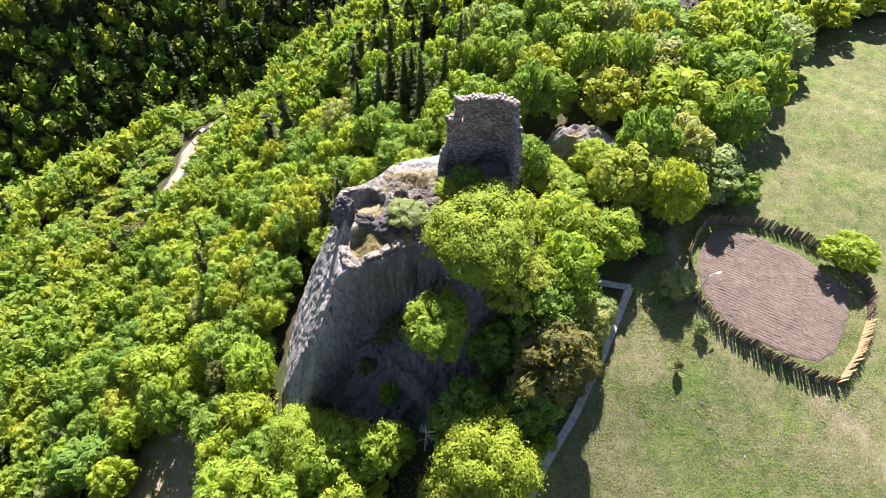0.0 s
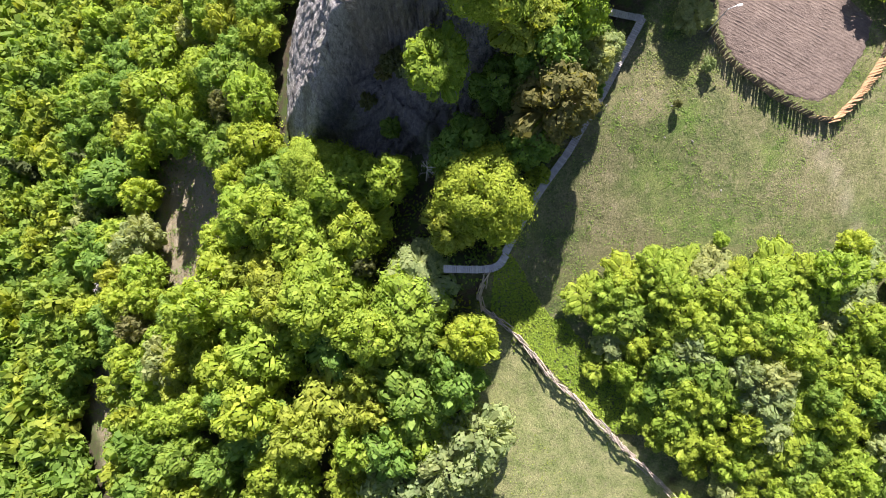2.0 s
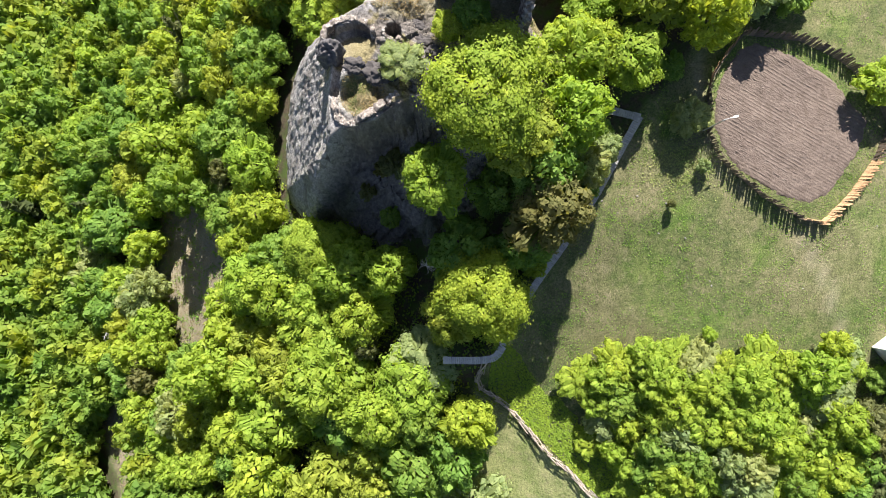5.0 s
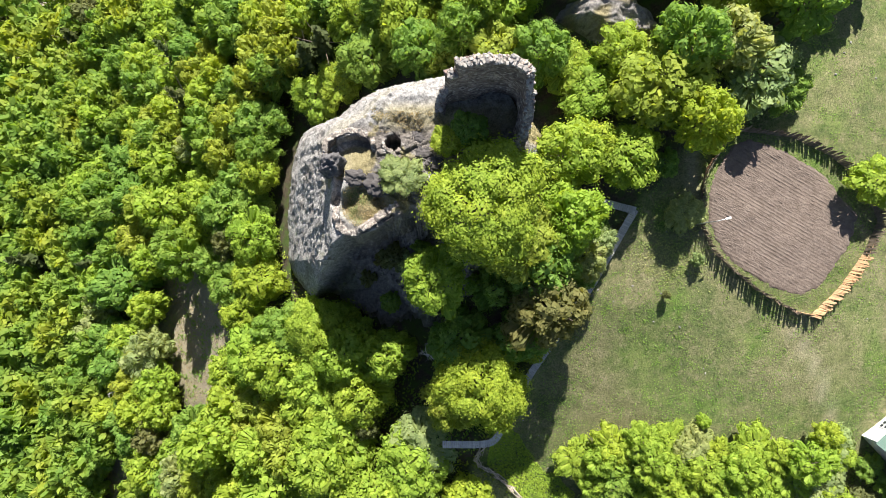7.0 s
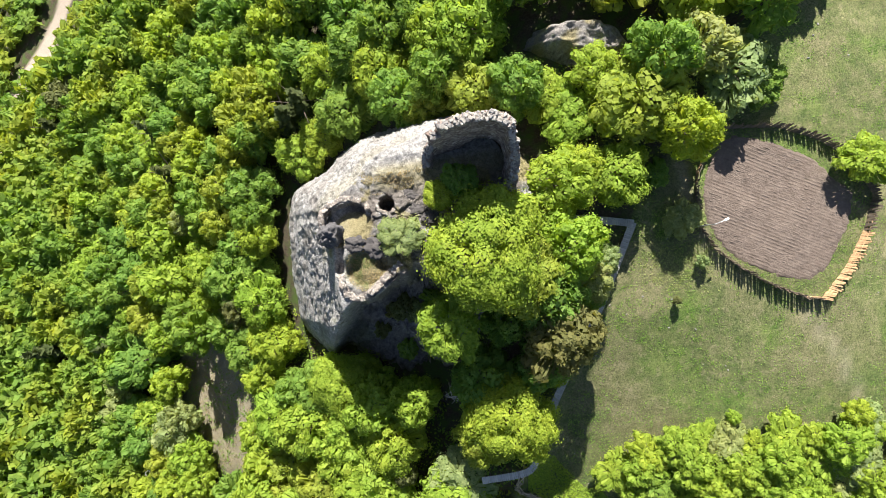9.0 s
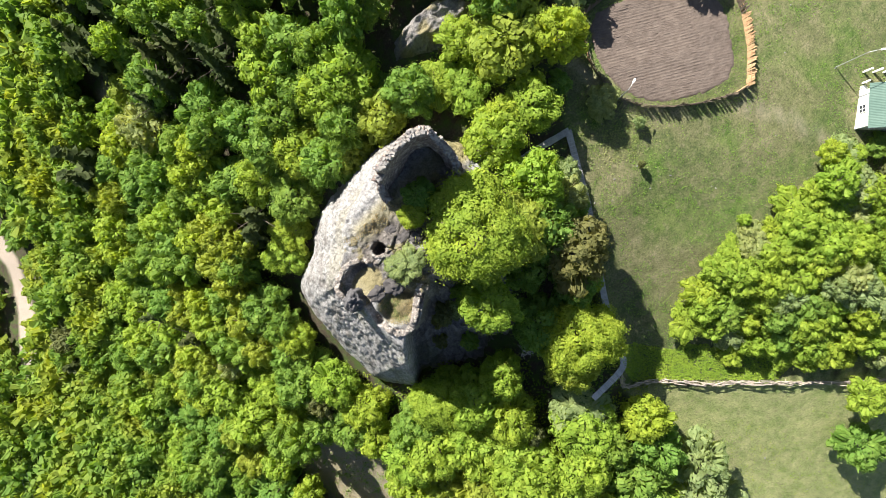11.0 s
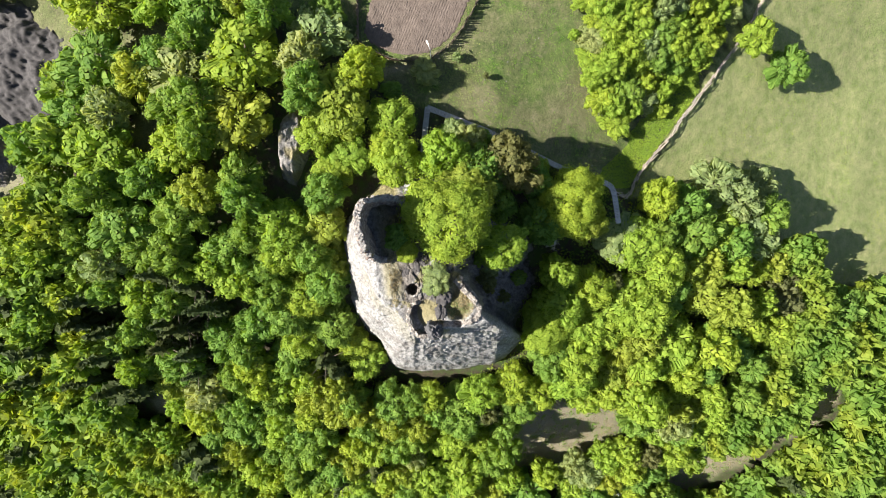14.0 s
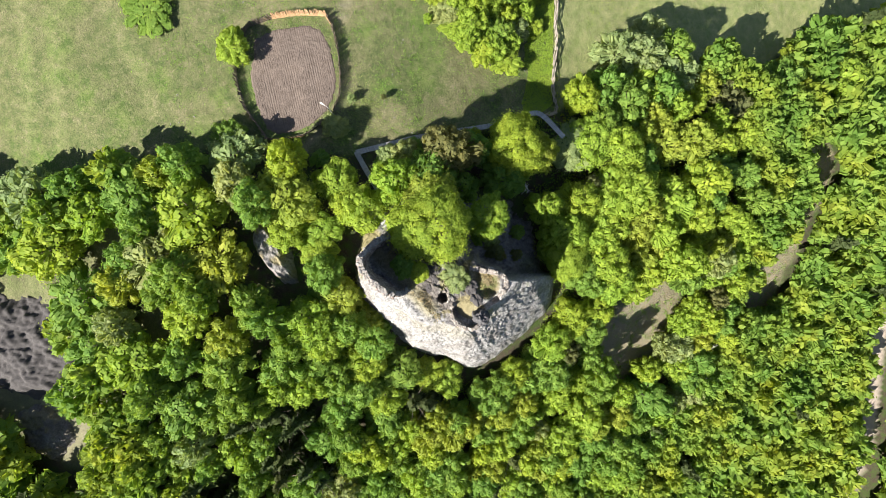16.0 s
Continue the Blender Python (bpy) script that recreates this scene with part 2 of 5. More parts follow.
def part(name, bm, material, parent=None, label="", smooth=False):
    me = bpy.data.meshes.new(name)
    if smooth:
        for f in bm.faces:
            f.smooth = True
    bm.to_mesh(me)
    bm.free()
    return link(name, me, material, parent, label)


def mesh_np(name, verts, faces):
    """A mesh from arrays: verts (n, 3), faces (m, 3 or 4)."""
    verts, faces = np.asarray(verts, np.float32), np.asarray(faces, np.int32)
    me = bpy.data.meshes.new(name)
    k = faces.shape[1]
    me.vertices.add(len(verts))
    me.vertices.foreach_set("co", verts.ravel())
    me.loops.add(faces.size)
    me.loops.foreach_set("vertex_index", faces.ravel())
    me.polygons.add(len(faces))
    me.polygons.foreach_set("loop_start", np.arange(0, faces.size, k, dtype=np.int32))
    me.update(calc_edges=True)
    return me


def set_attr(me, name, values):
    a = me.attributes.new(name, "FLOAT", "POINT")
    a.data.foreach_set("value", np.asarray(values, np.float32))


def box(bm, size, m):
    bmesh.ops.create_cube(bm, size=1.0, matrix=m @ Matrix.Diagonal((*size, 1)))


def rod(bm, a, b, r0, r1=None, seg=6):
    a, b = Vector(a), Vector(b)
    d = b - a
    m = Matrix.Translation((a + b) / 2) @ d.to_track_quat("Z", "Y").to_matrix().to_4x4()
    bmesh.ops.create_cone(bm, cap_ends=True, segments=seg, radius1=r0, radius2=r0 if r1 is None else r1, depth=d.length, matrix=m)


def fractal(x, y, z=0.0, octaves=4, scale=1.0):
    return noise.fractal(Vector((x * scale, y * scale, z * scale)), 1.0, 2.0, octaves)


def smoothstep(a, b, x):
    t = min(1.0, max(0.0, (x - a) / (b - a)))
    return t * t * (3 - 2 * t)


# ---------------------------------------------------------------- the lie of the land
def smin(a, b, k):
    h = max(k - abs(a - b), 0.0) / k
    return min(a, b) - h * h * k * 0.25


def smax(a, b, k):
    return -smin(-a, -b, k)


SPUR = [(15.7, 23.5), (11.8, 18.0), (7.9, 11.0), (6.2, 9.0), (0.4, 8.9)]


def field_z(x, y):
    s = 0.16 * (x - 27) + 0.16 * (y - 29)
    z = 0.1 + (3.2 * math.tanh(s / 3.2) if s > 0 else 3.0 * math.tanh(s / 3.0))
    if y > 62:
        z -= 0.22 * (y - 62) ** 2 / (y - 62 + 18)
    u = (x + y - 9.7) / 1.414
    low = -9.5 + 0.5 * u if u < 0 else -9.5 + 0.42 * u
    w = smoothstep(36, 24, x)
    if not w:
        return smin(z, low, 3.0)
    # the meadow tilts down to a level shelf above the rail fence; the boardwalk keeps to a spur
    tilt = smax(min(z, 0.1 + 0.19 * (x - 27) + 0.28 * (y - 28)), -9.8 + 0.5 * min(u, 0.0), 1.5)
    if y < 34 and x < 24:
        tilt = smax(tilt, -3.8 - 1.3 * max(0.0, to_line(SPUR, x, y) - 0.8), 1.0)
    return smin(z, low, 3.0) * (1 - w) + tilt * w


def slope_z(x, y):
    z = -5 + 0.68 * x if x > -45 else -35.6 + 0.58 * (x + 45)
    if x < -85:
        z = -58.8 + 0.22 * (x + 85)
    if y > 45:
        z -= 0.12 * (y - 45)
    return z


def gorge_z(x, y):
    """The drop into the gorge to the north, and the far side of it."""
    e = 139 + max(0.0, x) * 0.12 - max(0.0, -95 - x) * 0.75
    near = slope_z(min(x, 0), e) - 1.0 * (y - e)
    far = -116 + 0.70 * (y - e - 36) + 9 * math.sin(x * 0.031 + 1) - 0.10 * (x + 60)
    return smin(near + 6, 1e6, 1.0), far


def ground_z(x, y):
    z = smin(field_z(x, y), slope_z(x, y), 4.0)
    z += 4.0 * math.exp(-(((x - 5) / 9) ** 2 + ((y - 41) / 9) ** 2))
    near, far = gorge_z(x, y)
    z = smin(z, near, 6.0)
    z = smax(z, min(far, 150.0), 5.0)
    return max(z, -130.0) + 0.35 * fractal(x, y, 0, 3, 0.09)


def to_line(pts, x, y):
    best = 1e9
    for (x0, y0), (x1, y1) in zip(pts, pts[1:]):
        vx, vy = x1 - x0, y1 - y0
        t = min(1.0, max(0.0, ((x - x0) * vx + (y - y0) * vy) / (vx * vx + vy * vy)))
        best = min(best, math.hypot(x - x0 - t * vx, y - y0 - t * vy))
    return best


LEDGE = [Vector(p) for p in ((-14.6, 34.0, 7.4), (-13.4, 33.6, 4.6), (-11.6, 33.2, 0.8), (-9.4, 32.8, -1.6), (-6.6, 31.2, -2.6), (-4.2, 28.6, -3.0), (-2.0, 26.0, -4.2), (0.5, 23.4, -6.0))]


def to_ledge(p):
    best = 9.0
    for a, b in zip(LEDGE, LEDGE[1:]):
        d = b - a
        t = min(1.0, max(0.0, (p - a).dot(d) / d.length_squared))
        best = min(best, (p - a - d * t).length)
    return best


# the crag: rim and foot radii round its middle, by bearing
CRAG = (-3.0, 43.4)
BEARING = [-180, -165, -150, -136, -129, -105, -90, -70, -45, 0, 45, 90, 135, 156, 180]
RIM = [9.0, 9.4, 10.6, 11.0, 9.6, 5.8, 4.6, 6.0, 9.0, 12.6, 12.4, 8.0, 6.8, 8.0, 9.0]
FOOT = [22.6, 23.8, 26.4, 25.0, 21.0, 21.3, 20.8, 18.5, 16.5, 17.0, 16.5, 15.4, 18.0, 23.2, 22.6]
CLIFF = [0.0, 0.0, 0.0, 0.2, 0.42, 0.34, 0.28, 0.25, 0.1, 0.0, 0.1, 0.04, 0.02, 0.0, 0.0]


def by_bearing(table, deg):
    i = 0
    while i < len(BEARING) - 2 and deg > BEARING[i + 1]:
        i += 1
    t = (deg - BEARING[i]) / (BEARING[i + 1] - BEARING[i])
    t = t * t * (3 - 2 * t)
    return table[i] * (1 - t) + table[i + 1] * t


def crag_top(x, y):
    """The uneven top of the crag."""
    z = 12.3 + 0.5 * fractal(x, y, 3.0, 5, 0.22) - 0.35 * abs(fractal(x, y, 6.0, 3, 0.45)) + 0.16 * fractal(x, y, 9.0, 4, 1.1)
    z += 0.5 * smoothstep(46.5, 48.5, y) - 0.07 * max(0.0, y - 49) ** 2
    z -= 1.2 * smoothstep(-8, -9.5, x) * smoothstep(40.5, 39.0, y) - 0.2
    dist, cells = noise.voronoi(Vector((x * 0.62 + 0.3 * y, y * 0.85, 1.5)))
    z += (0.3 * noise.cell(cells[0] * 5.3) - 0.22 * smoothstep(0.12, 0.0, dist[1] - dist[0])) * smoothstep(47.5, 46.0, y) * smoothstep(-8.5, -6.5, x)
    # sunken chamber under its curved north wall, the floor rising southward
    d = math.hypot((x + 9.3) / 2.5, (y - 44.3) / 1.9)
    z -= 1.6 * smoothstep(1.02, 0.93, d) * smoothstep(-1.1, 0.55, (y - 44.3) / 1.9 - 0.25 * (x + 9.3))
    # grassy hollow within the southern parapet
    d = math.hypot((x + 8.2) / 2.6, (y - 38.9) / 2.2)
    z -= 0.7 * smoothstep(1.1, 0.7, d)
    # cleft that runs from the pillar to the parapet
    d = to_line([(-10.6, 42.4), (-10.9, 40.6), (-11.3, 39.2)], x, y)
    z -= 1.5 * smoothstep(0.55, 0.25, d)
    # shaft
    d = math.hypot(x + 5.0, y - 45.4)
    z -= 3.6 * smoothstep(0.95, 0.72, d)
    return z


def west_face(x, y):
    """The long lit face that slants down to the west."""
    z = 12.0 + (x + 11.5) * 2.4 + (y - 40) * 0.06
    return z - 1.1 * max(0.0, 33.0 - y) * smoothstep(-12.8, -16, x)


def crag_z(x, y):
    dx, dy = x - CRAG[0], y - CRAG[1]
    r, deg = math.hypot(dx, dy), math.degrees(math.atan2(dy, dx))
    rt, rb = by_bearing(RIM, deg), by_bearing(FOOT, deg)
    west = max(smoothstep(112, 150, deg), smoothstep(-132.5, -134.5, deg))
    if r <= rt:
        z = crag_top(x, y)
        return z + west * (min(z, west_face(x, y)) - z)
    f = (r - rt) / (rb - rt)
    ex, ey = CRAG[0] + dx / r * rt, CRAG[1] + dy / r * rt
    fx, fy = CRAG[0] + dx / r * rb, CRAG[1] + dy / r * rb
    z0, z1 = crag_top(ex, ey), ground_z(fx, fy) - 1.0
    c = by_bearing(CLIFF, deg)
    drop = c * smoothstep(0.0, 0.16, f) + (1 - c) * (f ** 1.15)
    # slanting rib across the shaded side
    rib = to_line([(-13, 33.5), (-8, 30.5), (-3, 27.5), (2, 23)], x, y) if y < 36 else 9.0
    z = z0 + (z1 - z0) * drop + 1.5 * math.exp(-(rib / 0.9) ** 2) * (1 - west)
    if west:
        w = min(z0, west_face(x, y))
        if deg > 0:
            w = min(w, z)
        z += west * (w + (z1 - w) * smoothstep(0.85, 1.0, f) - z)
    return z


def surface_z(x, y):
    return max(ground_z(x, y), crag_z(x, y)) if math.hypot(x - CRAG[0], y - CRAG[1]) < 26.5 else ground_z(x, y)


# ---------------------------------------------------------------- what grows where
def inside(pts, x, y):
    c = False
    j = len(pts) - 1
    for i in range(len(pts)):
        (xi, yi), (xj, yj) = pts[i], pts[j]
        if (yi > y) != (yj > y) and x < (xj - xi) * (y - yi) / (yj - yi) + xi:
            c = not c
        j = i
    return c


UPPER = [(6, 9), (10, 18), (17, 28), (23, 38), (26, 42), (33, 50), (39, 51), (43, 57), (44.5, 66), (53, 73.5), (58.5, 84.5), (72, 98), (200, 160), (200, -60), (60, -40), (40, -24), (24, -13), (12, -2), (5, 5)]
LOWER = [(5, 4), (24, -13), (60, -40), (90, -160), (-60, -160), (-45, -97), (-35, -82), (-24, -61), (-20, -44), (-9, -31), (2, -21), (5, -14), (3, -8), (4, -3)]
ROAD_W = [(-54, 160), (-65, 142), (-74, 137), (-79, 131), (-78, 122), (-80, 114), (-88, 104), (-98, 94), (-114, 66), (-134, 30), (-138, 3), (-126, -15), (-113, -27), (-104, -36), (-99, -46), (-96, -70), (-97, -110)]


def glade(x, y):
    """How deep a place lies in a clearing of the wood, 0 to 1."""
    g = 0.0
    for cx, cy, a, b, turn in ((-45.5, 20, 7.6, 16, 12), (-62, -15, 6.5, 10, 30), (-58, -26, 4.8, 11, 35), (-49, -40.5, 4.8, 9, 60), (-26, 104, 3.5, 4, 0), (42, 82, 4.0, 11, 10), (41, 110, 15, 14, 0), (24, 114, 9, 8, 0), (26.5, 86, 4.5, 5.5, 20)):
        t = radians(turn)
        u = (x - cx) * math.cos(t) + (y - cy) * math.sin(t)
        v = -(x - cx) * math.sin(t) + (y - cy) * math.cos(t)
        g = max(g, smoothstep(1.25, 0.8, math.hypot(u / a, v / b) + 0.3 * fractal(x, y, 1, 3, 0.16)))
    return g


def wooded(x, y):
    if inside(UPPER, x, y) or inside(LOWER, x, y):
        return False
    return glade(x, y) < 0.4 and to_line(ROAD_W, x, y) > (3.0 if 8 < y < 100 else 6.2)


# ---------------------------------------------------------------- ground
def spaced(lo, hi, a, b, step, grow=1.14):
    mid = list(np.arange(a, b + 0.01, step))
    left, right, s = [], [], step
    p = a
    while p > lo:
        s *= grow
        p -= s
        left.append(p)
    p, s = b, step
    while p < hi:
        s *= grow
        p += s
        right.append(p)
    return np.array(left[::-1] + mid + right)


def build_ground():
    xs, ys = spaced(-2200, 2200, -125, 75, 1.25), spaced(-2200, 2200, -50, 150, 1.25)
    nx, ny = len(xs), len(ys)
    co, forest, dirt, dry, lush = [], [], [], [], []
    for y in ys:
        for x in xs:
            co.append((x, y, ground_z(x, y)))
            up, low = inside(UPPER, x, y), inside(LOWER, x, y)
            g = glade(x, y)
            rd = to_line(ROAD_W, x, y) if x < -40 else 99
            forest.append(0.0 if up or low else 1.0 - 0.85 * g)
            trail = min(to_line([(43.9, 24.3), (45.4, 21.6), (47.4, 17.7), (49, 12), (50, 6)], x, y), to_line([(31, 47), (31, 38), (34, 33)], x, y)) if up else 99
            ruts = min(to_line([(84.6, 63.3), (75.9, 71.4), (66.0, 81.0)], x, y), to_line([(80.7, 59.3), (72.1, 67.4), (62.0, 77.0)], x, y), to_line([(75, 53.1), (63.9, 56.4), (54, 60.5)], x, y)) if up else 99
            scree = max(smoothstep(15, 9, math.hypot(x - 41, y - 114)), smoothstep(13, 6, math.hypot(x - 25, y - 114)), 0.7 * smoothstep(6, 3, math.hypot(x - 26.5, y - 86)), 0.6 * smoothstep(6, 3, math.hypot((x - 42) * 1.6, y - 82)))
            dirt.append(max(smoothstep(3.0, 2.2, rd), 0.25 * scree, (0.4 if x < 0 else 0.05) * g, 0.28 * smoothstep(0.9, 0.3, trail)))
            dry.append(max((0.8 if x < 0 else 0.35) * g, 0.45 * smoothstep(0.0, 0.3, fractal(x, y, 5, 4, 0.09)) * smoothstep(75, 45, y) if up else 0.0))
            lush.append(0.8 if low else 0.2 * smoothstep(1.6, 0.5, ruts))
    i = np.arange(nx * ny).reshape(ny, nx)
    faces = np.stack([i[:-1, :-1], i[:-1, 1:], i[1:, 1:], i[1:, :-1]], -1).reshape(-1, 4)
    me = mesh_np("ground", co, faces)
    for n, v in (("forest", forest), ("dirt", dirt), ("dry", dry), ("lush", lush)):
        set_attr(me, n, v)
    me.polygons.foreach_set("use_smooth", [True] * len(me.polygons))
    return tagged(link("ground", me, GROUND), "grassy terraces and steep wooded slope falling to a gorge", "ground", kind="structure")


build_ground()


def build_crag():
    nt_, n1, n2 = 400, 64, 96
    co, top, turf, green = [], [], [], []
    for k in range(nt_):
        a = 2 * math.pi * k / nt_ - math.pi
        deg = math.degrees(a)
        rt, rb = by_bearing(RIM, deg), by_bearing(FOOT, deg)
        for j in range(n1 + n2 + 1):
            f = j / n1 if j <= n1 else 1 + (j - n1) / n2
            r = rt * f if f <= 1 else rt + (rb - rt) * (f - 1)
            x, y = CRAG[0] + r * math.cos(a), CRAG[1] + r * math.sin(a)
            z = crag_z(x, y)
            if f > 1:
                g = f - 1
                w = min(1.0, g * 8) * (1 - 0.3 * g)
                dist, cells = noise.voronoi(Vector((x * 0.42, y * 0.42, z * 0.13)))
                block = noise.cell(cells[0] * 7.7) * 0.5 - 0.5 * smoothstep(0.10, 0.0, dist[1] - dist[0])
                flute = fractal(x * 1.5, y * 1.5, z * 0.25, 5, 0.16)
                crack = abs(fractal(x * 1.3, y * 0.7, z * 0.35, 5, 0.55))
                shade = smoothstep(-40, -70, deg) * smoothstep(-136, -131, deg)
                out = w * ((0.22 + 1.1 * shade) * flute - (0.30 + 0.7 * shade) * crack + (0.10 + 0.8 * shade) * block + 0.24 * fractal(x, y, z * 0.4, 5, 1.7))
                if -140 < deg < -75 and g < 0.95:
                    # a jutting lip, with a groove under it
                    led, under = to_ledge(Vector((x, y, z))), to_ledge(Vector((x, y, z + 1.5)))
                    out += 1.3 * math.exp(-(led / 0.75) ** 2) - 0.8 * math.exp(-(under / 0.8) ** 2)
                x += out * math.cos(a)
                y += out * math.sin(a)
                z += 0.22 * w * fractal(x, y, z, 4, 0.9)
                near_, _ = noise.voronoi(Vector((x * 1.5, y * 1.5, z * 0.8)))
                chip = 0.42 * w * (0.35 - near_[0]) + 0.15 * w * fractal(x, y, z, 3, 3.4)
                x += chip * math.cos(a)
                y += chip * math.sin(a)
                z += 0.6 * chip
            co.append((x, y, z))
            t = fractal(x, y, 1.0, 4, 0.30)
            if f <= 1.02:
                gr = smoothstep(1.1, 0.6, math.hypot((x + 8.2) / 2.8, (y - 38.9) / 2.4))
                dk = smoothstep(48.2, 46.4, y) * smoothstep(-10.5, -8.5, x) * smoothstep(-0.4, 0.1, fractal(x, y, 4.0, 4, 0.28) + 0.15)
                top.append(0.95 * dk * (1 - gr))
                floor = smoothstep(1.0, 0.8, math.hypot((x + 9.0) / 2.5, (y - 43.6) / 1.9))
                turf.append(max(0.75 * smoothstep(0.08, 0.22, t) * smoothstep(51, 48, y), gr * 0.9, 0.8 * floor, 0.7 * smoothstep(2.0, 0.5, abs(y - 48.2)) * smoothstep(-7, -5, x)))
                green.append(0.8 * gr * smoothstep(-0.1, 0.25, fractal(x, y, 7.0, 3, 0.5)))
            else:
                g = f - 1
                # first term paints shade on the south bearings, second adds random dark patches
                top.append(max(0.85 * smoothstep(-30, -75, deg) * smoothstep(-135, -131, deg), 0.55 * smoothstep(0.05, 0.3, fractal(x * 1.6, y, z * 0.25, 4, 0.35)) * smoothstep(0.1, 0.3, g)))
                ledge = smoothstep(5, 12, deg) * smoothstep(50, 40, deg)
                turf.append(max(ledge * 0.95, 0.3 * smoothstep(0.15, 0.4, t) * smoothstep(0.4, 0.1, g) + 0.5 * smoothstep(0.9, 1.0, g)))
                green.append(0.25 * smoothstep(0.1, 0.4, t) * smoothstep(-175, -120, deg) * smoothstep(0, -60, deg))
    n = n1 + n2 + 1
    i = np.arange(nt_ * n).reshape(nt_, n)
    j = np.roll(i, -1, 0)
    faces = np.stack([i[:, :-1], i[:, 1:], j[:, 1:], j[:, :-1]], -1).reshape(-1, 4)
    me = mesh_np("crag", co, faces)
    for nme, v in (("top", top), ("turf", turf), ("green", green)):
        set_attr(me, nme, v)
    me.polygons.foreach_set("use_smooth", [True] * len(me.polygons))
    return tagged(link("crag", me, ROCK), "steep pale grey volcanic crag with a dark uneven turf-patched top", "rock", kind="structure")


build_crag()


# ---------------------------------------------------------------- the ruined tower
TOWER = (4.1, 46.4)


def build_tower():
    root = tagged(new("ruined_tower"), "tall curved remnant of a dark rubble-stone castle tower", "ruin")
    root.location = (*TOWER, 11.0)
    ns, nz, z0, z1, ro, thick = 130, 100, 9.0, 24.2, 4.95, 0.85
    a0, a1 = 156.0, -24.0
    dz = (z1 - z0) / nz
    solid = np.zeros((ns, nz), bool)
    for i in range(ns):
        deg = a0 + (a1 - a0) * (i + 0.5) / ns
        if deg > 133:
            top = 12.6 + (156 - deg) * 0.17
        elif deg > 123:
            top = 20.4
        elif deg > 36:
            top = 23.0 + 0.25 * fractal(deg, 0, 0, 3, 0.06)
        else:
            top = 22.4 - 0.155 * (36 - deg)
        top += 0.3 * fractal(deg, 3.0, 0, 4, 0.3)
        for j in range(nz):
            z = z0 + dz * (j + 0.5)
            s = z < top
            if 110.5 < deg < 117.5 and 19.6 < z < 20.9:
                s = False
            if 34 < deg < 37 and 20.0 < z < 20.6:
                s = False
            solid[i, j] = s
    verts, faces, index = [], [], {}

    def v(i, j, side):
        key = (i, j, side)
        if key not in index:
            a = radians(a0 + (a1 - a0) * i / ns)
            z = z0 + dz * j
            deg = math.degrees(a)
            plan = ro + 0.55 * math.exp(-((deg - 138) / 16) ** 2) - 0.25 * math.exp(-((deg - 98) / 18) ** 2) + 0.6 * math.exp(-((deg - 42) / 20) ** 2)
            # a broken vault hollows the inner side low down
            hollow = smoothstep(1.1, 0.85, math.hypot((deg - 52) / 46, (z - 10.5) / 4.6) + 0.1 * fractal(deg * 0.15, z, 2, 3, 1.0))
            r = plan if side else plan - thick - 0.35 * smoothstep(17, 12, z) + 0.85 * hollow
            p = (math.cos(a) * r * 3, math.sin(a) * r * 3, z * 3)
            r += 0.10 * noise.noise(Vector(p)) + 0.22 * fractal(*[c * 0.2 for c in p], 3)
            index[key] = len(verts)
            verts.append((math.cos(a) * r + 0.04 * noise.noise(Vector((z * 5, i, j))), math.sin(a) * r, z - 11.0 + 0.05 * noise.noise(Vector((i * 0.9, j, 3)))))
        return index[key]

    def has(i, j):
        return 0 <= i < ns and 0 <= j < nz and solid[i, j]

    for i in range(ns):
        for j in range(nz):
            if not solid[i, j]:
                continue
            faces.append((v(i, j, 1), v(i, j + 1, 1), v(i + 1, j + 1, 1), v(i + 1, j, 1)))
            faces.append((v(i, j, 0), v(i + 1, j, 0), v(i + 1, j + 1, 0), v(i, j + 1, 0)))
            if not has(i, j + 1):
                faces.append((v(i, j + 1, 0), v(i + 1, j + 1, 0), v(i + 1, j + 1, 1), v(i, j + 1, 1)))
            if not has(i, j - 1):
                faces.append((v(i, j, 1), v(i + 1, j, 1), v(i + 1, j, 0), v(i, j, 0)))
            if not has(i - 1, j):
                faces.append((v(i, j, 0), v(i, j + 1, 0), v(i, j + 1, 1), v(i, j, 1)))
            if not has(i + 1, j):
                faces.append((v(i + 1, j, 1), v(i + 1, j + 1, 1), v(i + 1, j + 1, 0), v(i + 1, j, 0)))
    link("wall", mesh_np("wall", verts, faces), MASONRY, root)
    # stones left standing along the broken crest
    rng = random.Random(4)
    shapes = [stone_mesh(s) for s in range(5)]
    for i in range(0, ns, 1):
        col = np.flatnonzero(solid[i])
        if not len(col):
            continue
        z = z0 + dz * (col.max() + 1) - 11.0
        for _ in range(3 if i % 3 else 2):
            a = radians(a0 + (a1 - a0) * (i + rng.random()) / ns)
            deg = math.degrees(a)
            r = ro + 0.55 * math.exp(-((deg - 138) / 16) ** 2) - 0.25 * math.exp(-((deg - 98) / 18) ** 2) + 0.6 * math.exp(-((deg - 42) / 20) ** 2) - rng.uniform(0.05, thick)
            ob = link("stone", rng.choice(shapes), STONE, root)
            s = rng.uniform(0.08, 0.20)
            ob.matrix_basis = pose(r * math.cos(a), r * math.sin(a), z - 0.03, rng.uniform(-25, 25), rng.uniform(-25, 25), rng.uniform(0, 360)) @ Matrix.Diagonal((s * 1.35, s, s * 0.7, 1))
    return root


